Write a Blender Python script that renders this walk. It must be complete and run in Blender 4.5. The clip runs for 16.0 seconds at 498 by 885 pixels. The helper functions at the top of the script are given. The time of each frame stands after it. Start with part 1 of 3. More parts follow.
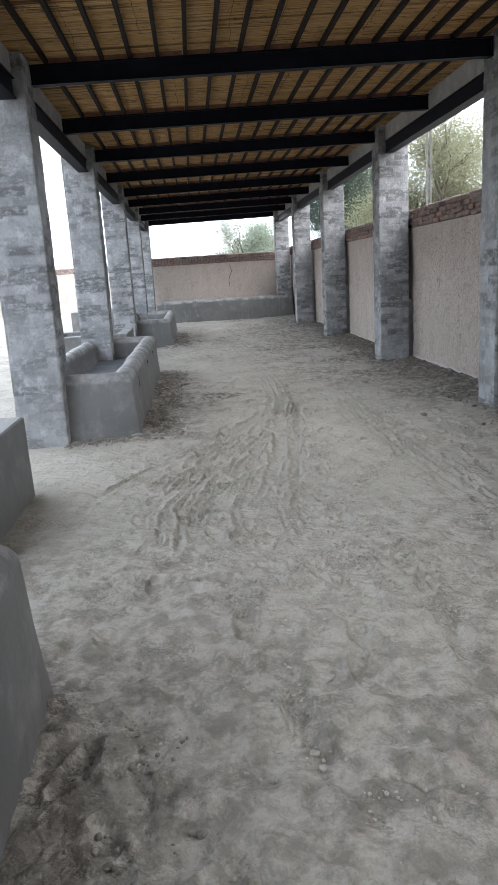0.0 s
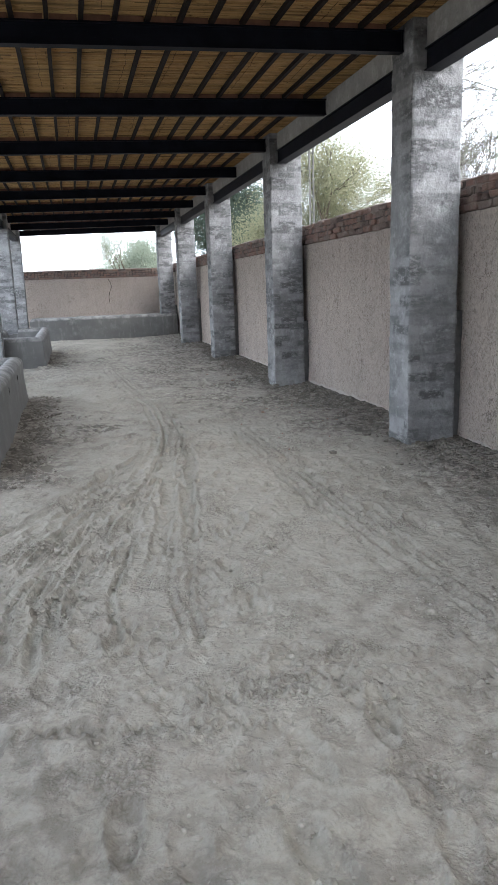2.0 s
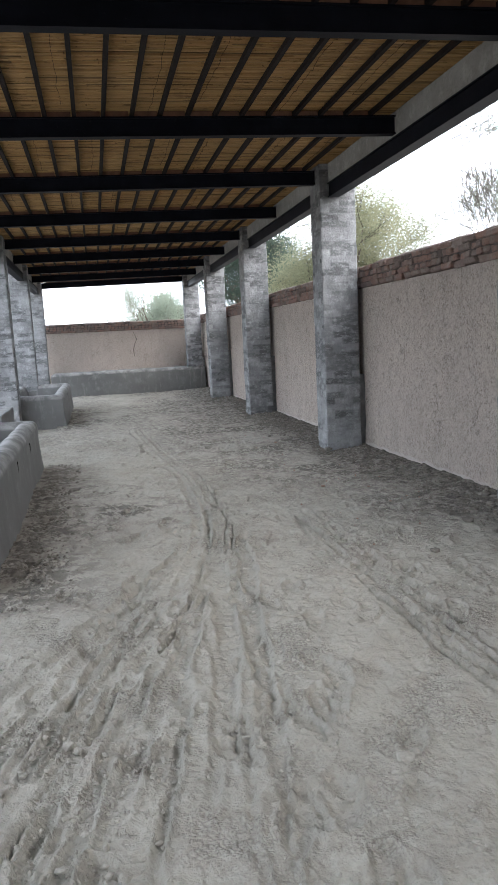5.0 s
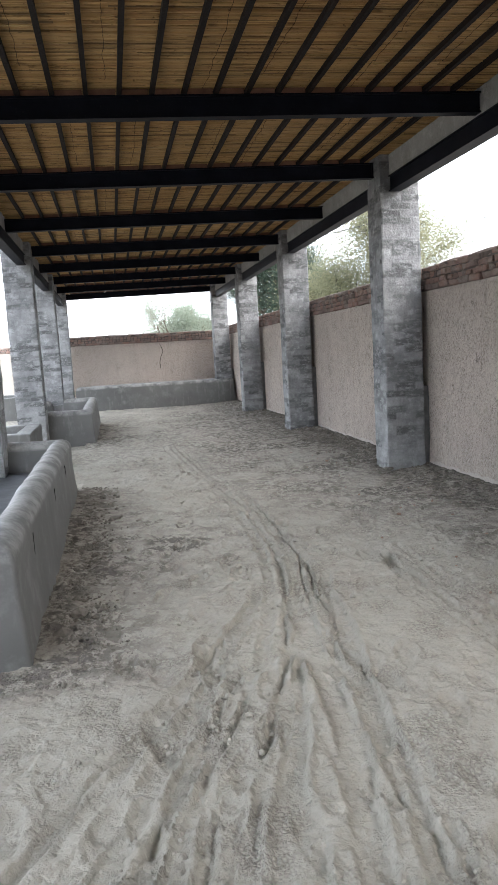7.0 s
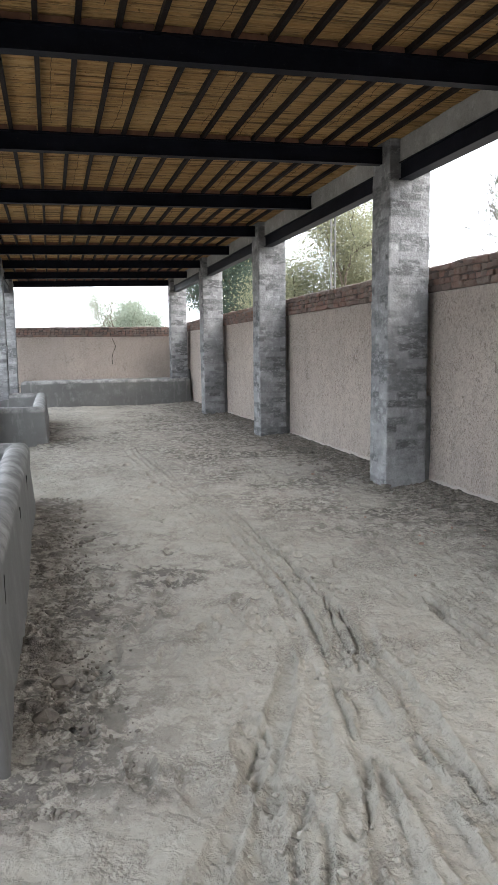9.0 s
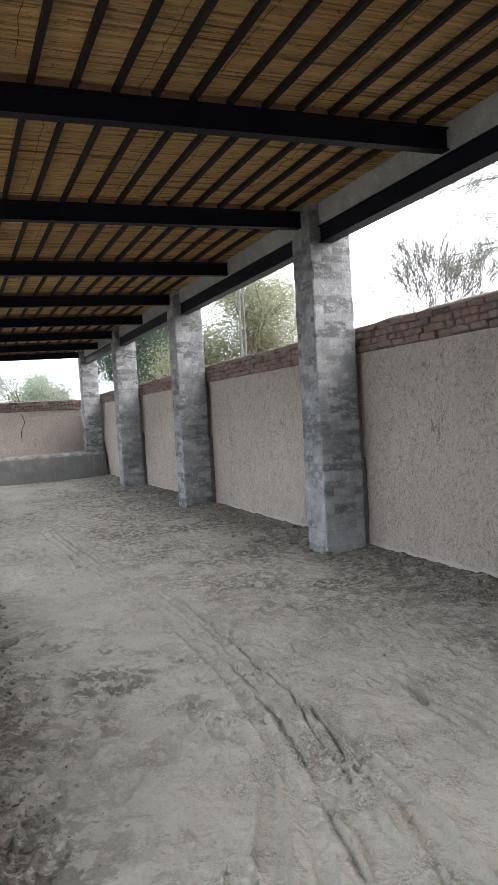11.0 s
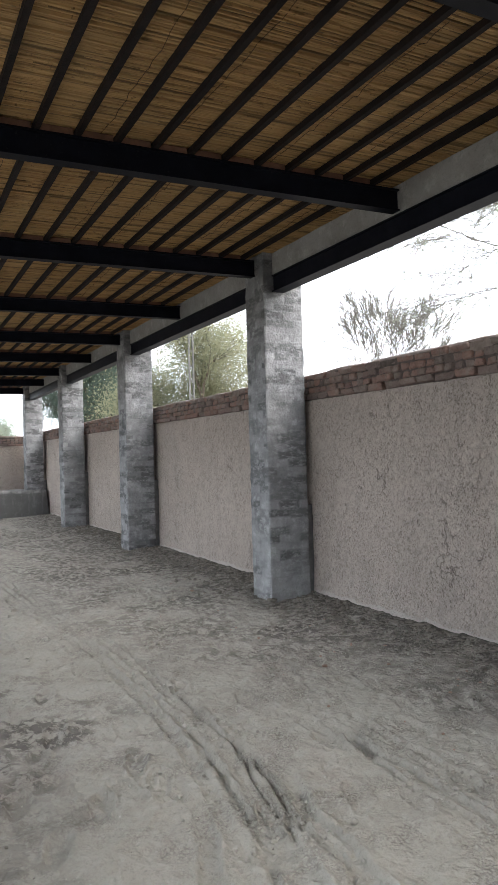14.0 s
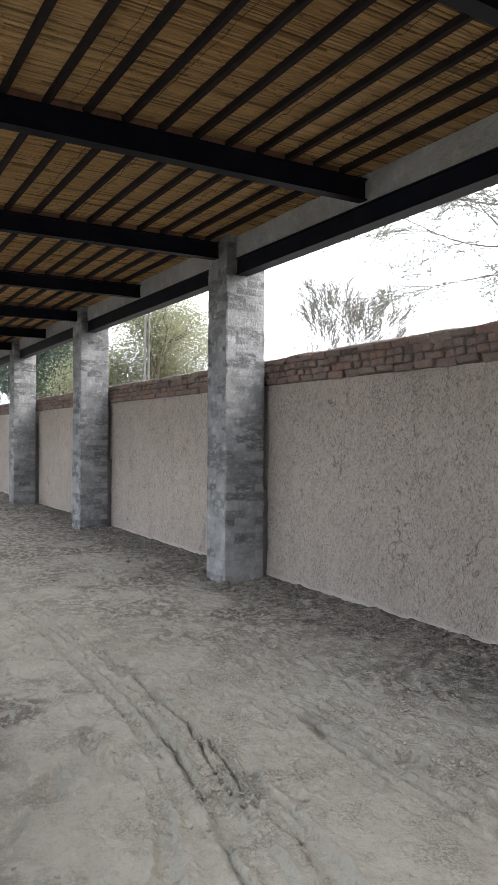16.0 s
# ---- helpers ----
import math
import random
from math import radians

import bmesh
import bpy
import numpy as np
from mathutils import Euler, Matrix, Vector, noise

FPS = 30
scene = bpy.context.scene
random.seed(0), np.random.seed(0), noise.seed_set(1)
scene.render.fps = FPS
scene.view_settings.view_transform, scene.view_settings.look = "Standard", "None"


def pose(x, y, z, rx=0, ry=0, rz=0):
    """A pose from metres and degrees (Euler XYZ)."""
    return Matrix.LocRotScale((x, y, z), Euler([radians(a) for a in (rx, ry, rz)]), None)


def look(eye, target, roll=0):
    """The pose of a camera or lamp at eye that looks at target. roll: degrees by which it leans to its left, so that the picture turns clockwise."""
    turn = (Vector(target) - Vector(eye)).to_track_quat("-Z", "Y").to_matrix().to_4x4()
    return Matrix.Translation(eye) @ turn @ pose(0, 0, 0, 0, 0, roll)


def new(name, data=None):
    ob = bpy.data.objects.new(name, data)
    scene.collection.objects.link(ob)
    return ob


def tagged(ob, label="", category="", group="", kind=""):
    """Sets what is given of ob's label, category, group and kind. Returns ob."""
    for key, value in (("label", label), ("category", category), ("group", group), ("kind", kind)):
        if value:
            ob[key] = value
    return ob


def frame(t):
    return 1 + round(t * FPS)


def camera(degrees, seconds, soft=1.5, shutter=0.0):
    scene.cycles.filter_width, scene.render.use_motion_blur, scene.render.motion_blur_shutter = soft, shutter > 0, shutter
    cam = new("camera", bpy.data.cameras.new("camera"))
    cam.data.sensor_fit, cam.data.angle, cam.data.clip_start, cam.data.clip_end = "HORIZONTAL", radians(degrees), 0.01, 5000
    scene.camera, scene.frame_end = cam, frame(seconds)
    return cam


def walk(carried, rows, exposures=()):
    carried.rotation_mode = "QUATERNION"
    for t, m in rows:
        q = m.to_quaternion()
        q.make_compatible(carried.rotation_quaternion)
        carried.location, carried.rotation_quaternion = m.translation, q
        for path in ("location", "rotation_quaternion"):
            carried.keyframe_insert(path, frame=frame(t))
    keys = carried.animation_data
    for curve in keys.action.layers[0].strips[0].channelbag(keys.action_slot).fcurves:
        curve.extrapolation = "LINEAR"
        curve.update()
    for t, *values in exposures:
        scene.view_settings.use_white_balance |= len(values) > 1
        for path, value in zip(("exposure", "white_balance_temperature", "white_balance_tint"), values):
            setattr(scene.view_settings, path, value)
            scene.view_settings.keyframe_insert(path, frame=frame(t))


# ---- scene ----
cam = camera(39.2, 16.0)
METRES, EYE, TILT, LEAN, TURN = 5.2, 1.5, 0.0, 0.0, -3.8
ROWS = [
    (0.0, 0.0, 0.0, 0.0, -0.82, -13.62, 3.37),
    (0.5, 0.0045, 0.0582, -0.0052, 0.85, -14.56, 3.89),
    (1.0, 0.0043, 0.0997, -0.0079, 0.15, -15.23, 3.1),
    (1.5, -0.0041, 0.1535, -0.0014, -7.76, -15.21, 1.04),
    (2.0, 0.0057, 0.2077, -0.0052, -10.2, -12.59, 1.96),
    (2.5, 0.0128, 0.2677, -0.0016, -10.0, -13.8, 1.6),
    (3.0, 0.0043, 0.3212, -0.0034, -10.84, -14.12, 2.18),
    (3.5, 0.0017, 0.3619, 0.0003, -14.22, -14.47, 2.85),
    (4.0, 0.0142, 0.4073, -0.0012, -6.82, -8.87, 2.03),
    (4.5, 0.0098, 0.4473, -0.0047, -3.99, -10.23, 0.85),
    (5.0, -0.0109, 0.4919, -0.0044, -8.57, -8.48, 2.8),
    (7.5, -0.075, 0.711, -0.0074, -5.9, -6.73, 3.65),
    (8.0, -0.0875, 0.7687, -0.0085, -2.39, -5.54, 2.26),
    (8.5, -0.1059, 0.81, -0.0123, -4.37, -6.34, 0.49),
    (9.0, -0.1328, 0.843, -0.0084, -11.92, -7.49, 0.75),
    (11.5, -0.1494, 0.9284, -0.005, -21.83, -1.35, 3.4),
    (12.0, -0.1493, 0.926, -0.0041, -25.58, -1.39, 2.47),
    (12.5, -0.1519, 0.9278, -0.0029, -25.97, -0.65, 1.61),
    (13.0, -0.1528, 0.9287, -0.0031, -25.47, -1.07, 1.6),
    (13.5, -0.1541, 0.9292, -0.0026, -23.58, -0.11, 1.35),
    (14.0, -0.1544, 0.9294, -0.0027, -23.78, 0.99, 1.6),
    (14.5, -0.1534, 0.9262, -0.0017, -27.14, 1.25, 0.73),
    (15.0, -0.1535, 0.9262, -0.0022, -28.06, 0.83, 0.87),
    (15.5, -0.1566, 0.9277, -0.0025, -28.64, 0.16, 0.24),
    (16.0, -0.1658, 0.9336, -0.0034, -27.75, -0.37, -0.4),
]
walk(cam, [(t, pose(0, 0, EYE, TILT, LEAN, TURN) @ pose(METRES * x, METRES * y, METRES * z, 90 + pitch, roll, yaw)) for t, x, y, z, yaw, pitch, roll in ROWS],
     exposures=[(0.0, 1.61, 6040, 10), (4.0, 1.57, 6040, 10), (8.0, 1.75, 6290, 10), (9.5, 1.72, 6300, 10), (11.5, 1.55, 6280, 10), (16.0, 1.56, 6350, 10)])

# ---- world, sun ----
SUN_EL, SUN_AZ = radians(42), radians(128)
world = bpy.data.worlds.new("overcast_sky")
scene.world = world
world.use_nodes = True
wt = world.node_tree
sky = wt.nodes.new("ShaderNodeTexSky")
sky.sky_type, sky.sun_disc = "NISHITA", False
sky.sun_elevation, sky.sun_rotation = SUN_EL, SUN_AZ
sky.air_density, sky.dust_density, sky.ozone_density = 1.0, 6.0, 1.0
haze = wt.nodes.new("ShaderNodeMix")
haze.data_type = "RGBA"
haze.inputs[0].default_value = 0.72
haze.inputs[7].default_value = (10.5, 11.0, 11.6, 1)
wt.links.new(sky.outputs[0], haze.inputs[6])
wt.links.new(haze.outputs[2], wt.nodes["Background"].inputs[0])
wt.nodes["Background"].inputs[1].default_value = 0.165
sun = new("sun", bpy.data.lights.new("sun", "SUN"))
sun.data.energy, sun.data.angle, sun.data.color = 1.0, radians(50), (1.0, 0.98, 0.95)
sun_dir = Vector((math.sin(SUN_AZ) * math.cos(SUN_EL), math.cos(SUN_AZ) * math.cos(SUN_EL), math.sin(SUN_EL)))
sun.matrix_basis = look(sun_dir * 40, (0, 0, 0))


# ---- materials ----
class Net:
    """A small helper to write node materials."""

    def __init__(self, name, rough=0.9, metal=0.0, spec=0.3):
        self.m = bpy.data.materials.new(name)
        self.m.use_nodes = True
        self.t = self.m.node_tree
        self.bsdf = self.t.nodes["Principled BSDF"]
        self.bsdf.inputs["Roughness"].default_value = rough
        self.bsdf.inputs["Metallic"].default_value = metal
        self.bsdf.inputs["Specular IOR Level"].default_value = spec
        self.pos = self.t.nodes.new("ShaderNodeNewGeometry").outputs["Position"]

    def put(self, value, socket):
        if isinstance(value, bpy.types.NodeSocket):
            self.t.links.new(value, socket)
        else:
            socket.default_value = value

    def scaled(self, sx, sy, sz):
        n = self.t.nodes.new("ShaderNodeMapping")
        self.t.links.new(self.pos, n.inputs[0])
        n.inputs["Scale"].default_value = (sx, sy, sz)
        return n.outputs[0]

    def noise(self, scale, detail=5.0, rough=0.6, vector=None, distort=0.0):
        n = self.t.nodes.new("ShaderNodeTexNoise")
        self.t.links.new(vector or self.pos, n.inputs["Vector"])
        n.inputs["Scale"].default_value, n.inputs["Detail"].default_value = scale, detail
        n.inputs["Roughness"].default_value, n.inputs["Distortion"].default_value = rough, distort
        return n.outputs["Fac"]

    def ramp(self, fac, a, b, lo=0.0, hi=1.0):
        n = self.t.nodes.new("ShaderNodeMapRange")
        self.put(fac, n.inputs["Value"])
        for key, v in (("From Min", a), ("From Max", b), ("To Min", lo), ("To Max", hi)):
            n.inputs[key].default_value = v
        return n.outputs[0]

    def mix(self, fac, a, b, blend="MIX"):
        n = self.t.nodes.new("ShaderNodeMix")
        n.data_type, n.blend_type = "RGBA", blend
        self.put(fac, n.inputs[0])
        for value, socket in ((a, n.inputs[6]), (b, n.inputs[7])):
            self.put((*value, 1) if isinstance(value, tuple) else value, socket)
        return n.outputs[2]

    def math(self, op, a, b=0.0):
        n = self.t.nodes.new("ShaderNodeMath")
        n.operation = op
        self.put(a, n.inputs[0]), self.put(b, n.inputs[1])
        return n.outputs[0]

    def grains(self, scale, vector=None, feature="F1"):
        n = self.t.nodes.new("ShaderNodeTexVoronoi")
        n.feature = feature
        self.t.links.new(vector or self.pos, n.inputs["Vector"])
        n.inputs["Scale"].default_value = scale
        return n.outputs["Distance"]

    def bent(self, amount, scale, vector=None):
        """The position, shifted by a noise, so that regular cells turn ragged."""
        t = self.t.nodes.new("ShaderNodeTexNoise")
        self.t.links.new(self.pos, t.inputs["Vector"])
        t.inputs["Scale"].default_value, t.inputs["Detail"].default_value = scale, 3
        n = self.t.nodes.new("ShaderNodeVectorMath")
        n.operation = "MULTIPLY_ADD"
        self.t.links.new(t.outputs["Color"], n.inputs[0])
        n.inputs[1].default_value = (amount, amount, amount)
        self.t.links.new(vector or self.pos, n.inputs[2])
        return n.outputs[0]

    def attribute(self, name):
        n = self.t.nodes.new("ShaderNodeAttribute")
        n.attribute_name = name
        return n.outputs["Fac"]

    def island(self):
        return self.t.nodes.new("ShaderNodeNewGeometry").outputs["Random Per Island"]

    def each(self):
        return self.t.nodes.new("ShaderNodeObjectInfo").outputs["Random"]

    def done(self, colour, height=None, strength=0.4, distance=0.01):
        self.put((*colour, 1) if isinstance(colour, tuple) else colour, self.bsdf.inputs["Base Color"])
        if height is not None:
            n = self.t.nodes.new("ShaderNodeBump")
            n.inputs["Strength"].default_value, n.inputs["Distance"].default_value = strength, distance
            self.t.links.new(height, n.inputs["Height"])
            self.t.links.new(n.outputs[0], self.bsdf.inputs["Normal"])
        return self.m


def soil_material():
    n = Net("dusty_soil", 0.97, spec=0.08)
    c = n.mix(n.ramp(n.noise(0.6, 5), 0.35, 0.65), (0.345, 0.325, 0.284), (0.288, 0.271, 0.236))
    c = n.mix(n.ramp(n.noise(1.9, 4, 0.6), 0.55, 0.72, 0, 0.35), c, (0.29, 0.245, 0.212))
    # crusts of pale dust over darker trodden earth
    crust = n.ramp(n.noise(7.5, 8, 0.7, distort=0.3), 0.43, 0.58, 0, 0.8)
    c = n.mix(n.math("MULTIPLY", crust, n.attribute("scuffed")), c, (0.15, 0.137, 0.118))
    # crumbly patches between smooth drifts
    crumbly = n.ramp(n.noise(2.6, 6, 0.68), 0.5, 0.62)
    ragged = n.bent(0.03, 30)
    grain = n.grains(75, ragged)
    pit = n.math("MULTIPLY", crumbly, n.ramp(grain, 0.35, 0.7))
    c = n.mix(n.math("MULTIPLY", pit, 0.48), c, (0.125, 0.114, 0.098))
    c = n.mix(n.ramp(n.noise(55, 4, 0.7), 0.5, 0.72, 0, 0.4), c, (0.19, 0.175, 0.15))
    c = n.mix(n.ramp(n.noise(9, 7, 0.7), 0.52, 0.66, 0, 0.4), c, (0.385, 0.365, 0.322))
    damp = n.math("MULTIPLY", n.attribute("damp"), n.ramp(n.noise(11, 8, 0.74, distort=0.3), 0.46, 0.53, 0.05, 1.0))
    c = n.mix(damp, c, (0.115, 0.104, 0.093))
    # crisp edges of trodden dust, at three sizes
    t1 = n.ramp(n.noise(5.5, 3, 0.5, distort=0.4), 0.43, 0.53)
    t2 = n.ramp(n.noise(12, 4, 0.6, distort=0.3), 0.45, 0.58)
    t3 = n.ramp(n.noise(24, 4, 0.6), 0.45, 0.62)
    h = n.math("ADD", n.math("MULTIPLY", t1, 0.55), n.math("MULTIPLY", t2, 0.42))
    h = n.math("ADD", h, n.math("MULTIPLY", t3, 0.28))
    h = n.math("ADD", h, n.math("MULTIPLY", n.math("MULTIPLY", crumbly, grain), -0.9))
    h = n.math("ADD", h, n.math("MULTIPLY", n.noise(120, 3, 0.6), 0.1))
    return n.done(c, h, 0.72, 0.016)


def cement_material(name, light, dark, courses):
    n = Net(name, 0.88, spec=0.25)
    pale, deep = tuple(v * 1.45 for v in light), tuple(v * 0.5 for v in dark)
    c = n.mix(n.ramp(n.noise(2.2, 6, 0.65), 0.36, 0.64), light, dark)
    c = n.mix(n.ramp(n.noise(7, 8, 0.72), 0.52, 0.66, 0, 0.5), c, pale)
    if courses:
        c = n.mix(n.math("MULTIPLY", n.attribute("tone"), n.ramp(n.noise(1.0, 6, 0.7, n.scaled(11, 11, 24)), 0.38, 0.52, 0.05, 1.0)), c, tuple(v * 0.62 for v in dark))
        c = n.mix(n.math("MULTIPLY", n.attribute("joint"), n.ramp(n.noise(5.0, 4), 0.4, 0.6, 0, 0.6)), c, deep)
    c = n.mix(n.ramp(n.noise(32, 5, 0.65), 0.54, 0.75, 0, 0.35), c, deep)
    h = n.math("ADD", n.noise(18, 5, 0.55), n.math("MULTIPLY", n.noise(5, 3), 0.8))
    h = n.math("ADD", h, n.math("MULTIPLY", n.noise(55, 5, 0.7), 0.4))
    return n.done(c, h, 0.8, 0.02)


def trough_material():
    n = Net("smooth_cement_render", 0.62, spec=0.35)
    c = n.mix(n.ramp(n.noise(1.6, 5, 0.6), 0.3, 0.7), (0.138, 0.137, 0.132), (0.098, 0.097, 0.094))
    c = n.mix(n.ramp(n.noise(5, 7, 0.7), 0.53, 0.7, 0, 0.5), c, (0.21, 0.21, 0.206))
    c = n.mix(n.ramp(n.noise(1.0, 5, 0.6, n.scaled(9, 3, 2.5)), 0.56, 0.7, 0, 0.35), c, (0.27, 0.266, 0.255))
    c = n.mix(n.ramp(n.noise(35, 4), 0.58, 0.8, 0, 0.35), c, (0.085, 0.085, 0.085))
    worn = n.math("MULTIPLY", n.attribute("rim"), n.ramp(n.noise(4.5, 7, 0.72), 0.42, 0.62, 0.0, 0.85))
    c = n.mix(worn, c, (0.31, 0.305, 0.295))
    return n.done(c, n.math("ADD", n.noise(9, 5), n.math("MULTIPLY", n.noise(70, 3), 0.2)), 0.3, 0.012)


def plaster_material():
    n = Net("mud_plaster", 0.97, spec=0.08)
    c = n.mix(n.ramp(n.noise(0.8, 5, 0.6), 0.32, 0.68), (0.61, 0.53, 0.465), (0.505, 0.44, 0.388))
    c = n.mix(n.ramp(n.noise(1.0, 6, 0.7, n.scaled(4, 4, 0.9)), 0.5, 0.7, 0, 0.45), c, (0.40, 0.34, 0.30))
    c = n.mix(n.ramp(n.noise(3.2, 7, 0.75), 0.5, 0.68, 0, 0.4), c, (0.62, 0.55, 0.485))
    c = n.mix(n.ramp(n.noise(20, 8, 0.75), 0.48, 0.62, 0, 0.55), c, (0.33, 0.28, 0.244))
    # straw pits and gouges, a few bits of straw
    pits = n.noise(1.0, 5, 0.72, n.scaled(75, 75, 52), distort=0.6)
    gate = n.ramp(n.noise(3.5, 5, 0.65), 0.36, 0.6, 0.25, 1.0)
    c = n.mix(n.math("MULTIPLY", gate, n.ramp(pits, 0.53, 0.6, 0, 0.85)), c, (0.20, 0.165, 0.142))
    gouges = n.noise(1.0, 4, 0.6, n.scaled(34, 34, 15), distort=0.8)
    c = n.mix(n.ramp(gouges, 0.65, 0.69, 0, 0.75), c, (0.15, 0.125, 0.11))
    straw = n.noise(1.0, 2, 0.5, n.scaled(150, 150, 70), distort=1.5)
    c = n.mix(n.ramp(straw, 0.63, 0.68, 0, 0.6), c, (0.80, 0.74, 0.65))
    # fine upright cracks in some stretches
    web = n.grains(1.0, n.bent(0.5, 7, n.scaled(1.9, 1.9, 0.55)), "DISTANCE_TO_EDGE")
    line = n.math("MULTIPLY", n.ramp(web, 0.003, 0.010, 1.0, 0.0), n.ramp(n.noise(2.6, 4, 0.6), 0.5, 0.58))
    c = n.mix(n.math("MULTIPLY", line, 0.6), c, (0.17, 0.14, 0.122))
    # a chipped pale line of bare lime along the foot
    up = n.t.nodes.new("ShaderNodeSeparateXYZ")
    n.t.links.new(n.pos, up.inputs[0])
    foot = n.ramp(n.math("ADD", up.outputs[2], n.math("MULTIPLY", n.noise(5, 6, 0.7), -0.16)), 0.0, -0.012, 0, 0.6)
    c = n.mix(foot, c, (0.66, 0.63, 0.59))
    h = n.math("SUBTRACT", n.noise(26, 9, 0.78), n.math("MULTIPLY", n.ramp(pits, 0.55, 0.66), 0.35))
    h = n.math("SUBTRACT", h, n.math("MULTIPLY", line, 0.5))
    return n.done(c, h, 1.0, 0.035)


def brick_material():
    n = Net("weathered_brick", 0.95, spec=0.15)
    pick = n.math("FRACT", n.math("ADD", n.each(), n.island()))
    c = n.mix(n.ramp(pick, 0.2, 0.8), (0.25, 0.158, 0.131), (0.178, 0.14, 0.126))
    c = n.mix(n.ramp(n.noise(7, 6, 0.65), 0.45, 0.62, 0, 0.75), c, (0.25, 0.212, 0.186))
    c = n.mix(n.ramp(n.noise(50, 4), 0.5, 0.75, 0, 0.6), c, (0.085, 0.068, 0.06))
    return n.done(c, n.noise(45, 7, 0.75), 0.8, 0.018)


def steel_material():
    n = Net("black_painted_steel", 0.5, metal=0.0, spec=0.08)
    c = n.mix(n.ramp(n.noise(4, 5), 0.4, 0.7), (0.005, 0.006, 0.010), (0.010, 0.011, 0.017))
    c = n.mix(n.ramp(n.noise(40, 4), 0.64, 0.75, 0, 0.3), c, (0.05, 0.045, 0.04))
    return n.done(c, n.noise(60, 3), 0.15, 0.004)


def reed_material():
    n = Net("dry_reed", 0.75, spec=0.2)
    pick = n.island()
    c = n.mix(pick, (0.53, 0.34, 0.145), (0.35, 0.21, 0.09))
    c = n.mix(n.ramp(n.math("FRACT", n.math("MULTIPLY", pick, 37.0)), 0.84, 0.9, 0, 0.8), c, (0.07, 0.042, 0.022))
    c = n.mix(n.ramp(n.noise(1.0, 5, 0.7, n.scaled(5, 70, 1)), 0.54, 0.64, 0, 0.65), c, (0.085, 0.052, 0.027))
    c = n.mix(n.ramp(n.noise(1.0, 3, 0.6, n.scaled(28, 55, 1)), 0.64, 0.7, 0, 0.7), c, (0.06, 0.037, 0.02))
    c = n.mix(n.ramp(n.noise(1.3, 4), 0.4, 0.65, 0, 0.3), c, (0.52, 0.375, 0.185))
    return n.done(c, n.noise(1.0, 3, 0.6, n.scaled(10, 300, 300)), 0.3, 0.004)


def plain_material(name, a, b, scale=8.0, rough=0.85, bump=0.3):
    n = Net(name, rough, spec=0.25)
    return n.done(n.mix(n.ramp(n.noise(scale, 5), 0.35, 0.65), a, b), n.noise(scale * 6, 4), bump, 0.01)


def leaf_material(name, a, b):
    n = Net(name, 0.7, spec=0.2)
    m = n.done(n.mix(n.island(), a, b))
    trans = n.t.nodes.new("ShaderNodeBsdfTranslucent")
    trans.inputs[0].default_value = (*[v * 1.2 for v in a], 1)
    add = n.t.nodes.new("ShaderNodeMixShader")
    add.inputs[0].default_value = 0.3
    n.t.links.new(n.bsdf.outputs[0], add.inputs[1])
    n.t.links.new(trans.outputs[0], add.inputs[2])
    n.t.links.new(add.outputs[0], n.t.nodes["Material Output"].inputs["Surface"])
    return m


SOIL = soil_material()
PIER = cement_material("cement_washed_brick", (0.335, 0.338, 0.342), (0.185, 0.187, 0.19), True)
CONCRETE = cement_material("cast_concrete", (0.30, 0.295, 0.285), (0.22, 0.215, 0.205), False)
TROUGH = trough_material()
BASIN_CEMENT = plain_material("dark_cement", (0.12, 0.125, 0.135), (0.04, 0.043, 0.048), 3.2, 0.45, 0.2)
PLASTER = plaster_material()
PALE_PLASTER = plain_material("pale_plaster", (0.36, 0.33, 0.30), (0.30, 0.275, 0.25), 2.0, 0.95)
BRICK = brick_material()
MORTAR = plain_material("earth_mortar", (0.13, 0.107, 0.094), (0.075, 0.062, 0.055), 20, 0.97, 0.8)
MUD = plain_material("mud_capping", (0.27, 0.225, 0.195), (0.18, 0.148, 0.13), 14, 0.97, 0.8)
MORTAR_GREY = plain_material("grey_mortar", (0.19, 0.19, 0.185), (0.13, 0.13, 0.128), 14, 0.95)
STEEL = steel_material()
REED = reed_material()
PACKING = plain_material("brown_packing", (0.22, 0.115, 0.075), (0.13, 0.072, 0.05), 9, 0.9)
TWINE = plain_material("dark_twine", (0.05, 0.035, 0.02), (0.03, 0.02, 0.012), 20, 0.9)
BATTEN = plain_material("dark_batten", (0.014, 0.0085, 0.007), (0.006, 0.004, 0.004), 9, 0.8)
DARK = plain_material("dark_gap", (0.02, 0.02, 0.02), (0.012, 0.012, 0.012), 20, 0.95)
STONE = plain_material("soil_clods", (0.22, 0.20, 0.175), (0.12, 0.108, 0.094), 25, 0.97)
CRUMB = plain_material("dry_crumbs", (0.36, 0.34, 0.30), (0.24, 0.225, 0.195), 25, 0.97)
RUBBLE = plain_material("brick_rubble", (0.26, 0.175, 0.14), (0.2, 0.145, 0.12), 25, 0.95)
BARK = plain_material("grey_bark", (0.13, 0.105, 0.08), (0.07, 0.058, 0.045), 12, 0.95)
# bark of the thin-twigged trees, lightened to imitate sky glare
GLARE_BARK = plain_material("glare_paled_bark", (0.17, 0.155, 0.135), (0.12, 0.108, 0.093), 12, 0.95)
POLE = plain_material("grey_pole", (0.15, 0.145, 0.13), (0.10, 0.096, 0.088), 6, 0.9)
LEAF_GOLD = leaf_material("yellow_green_leaves", (0.26, 0.255, 0.155), (0.10, 0.11, 0.065))
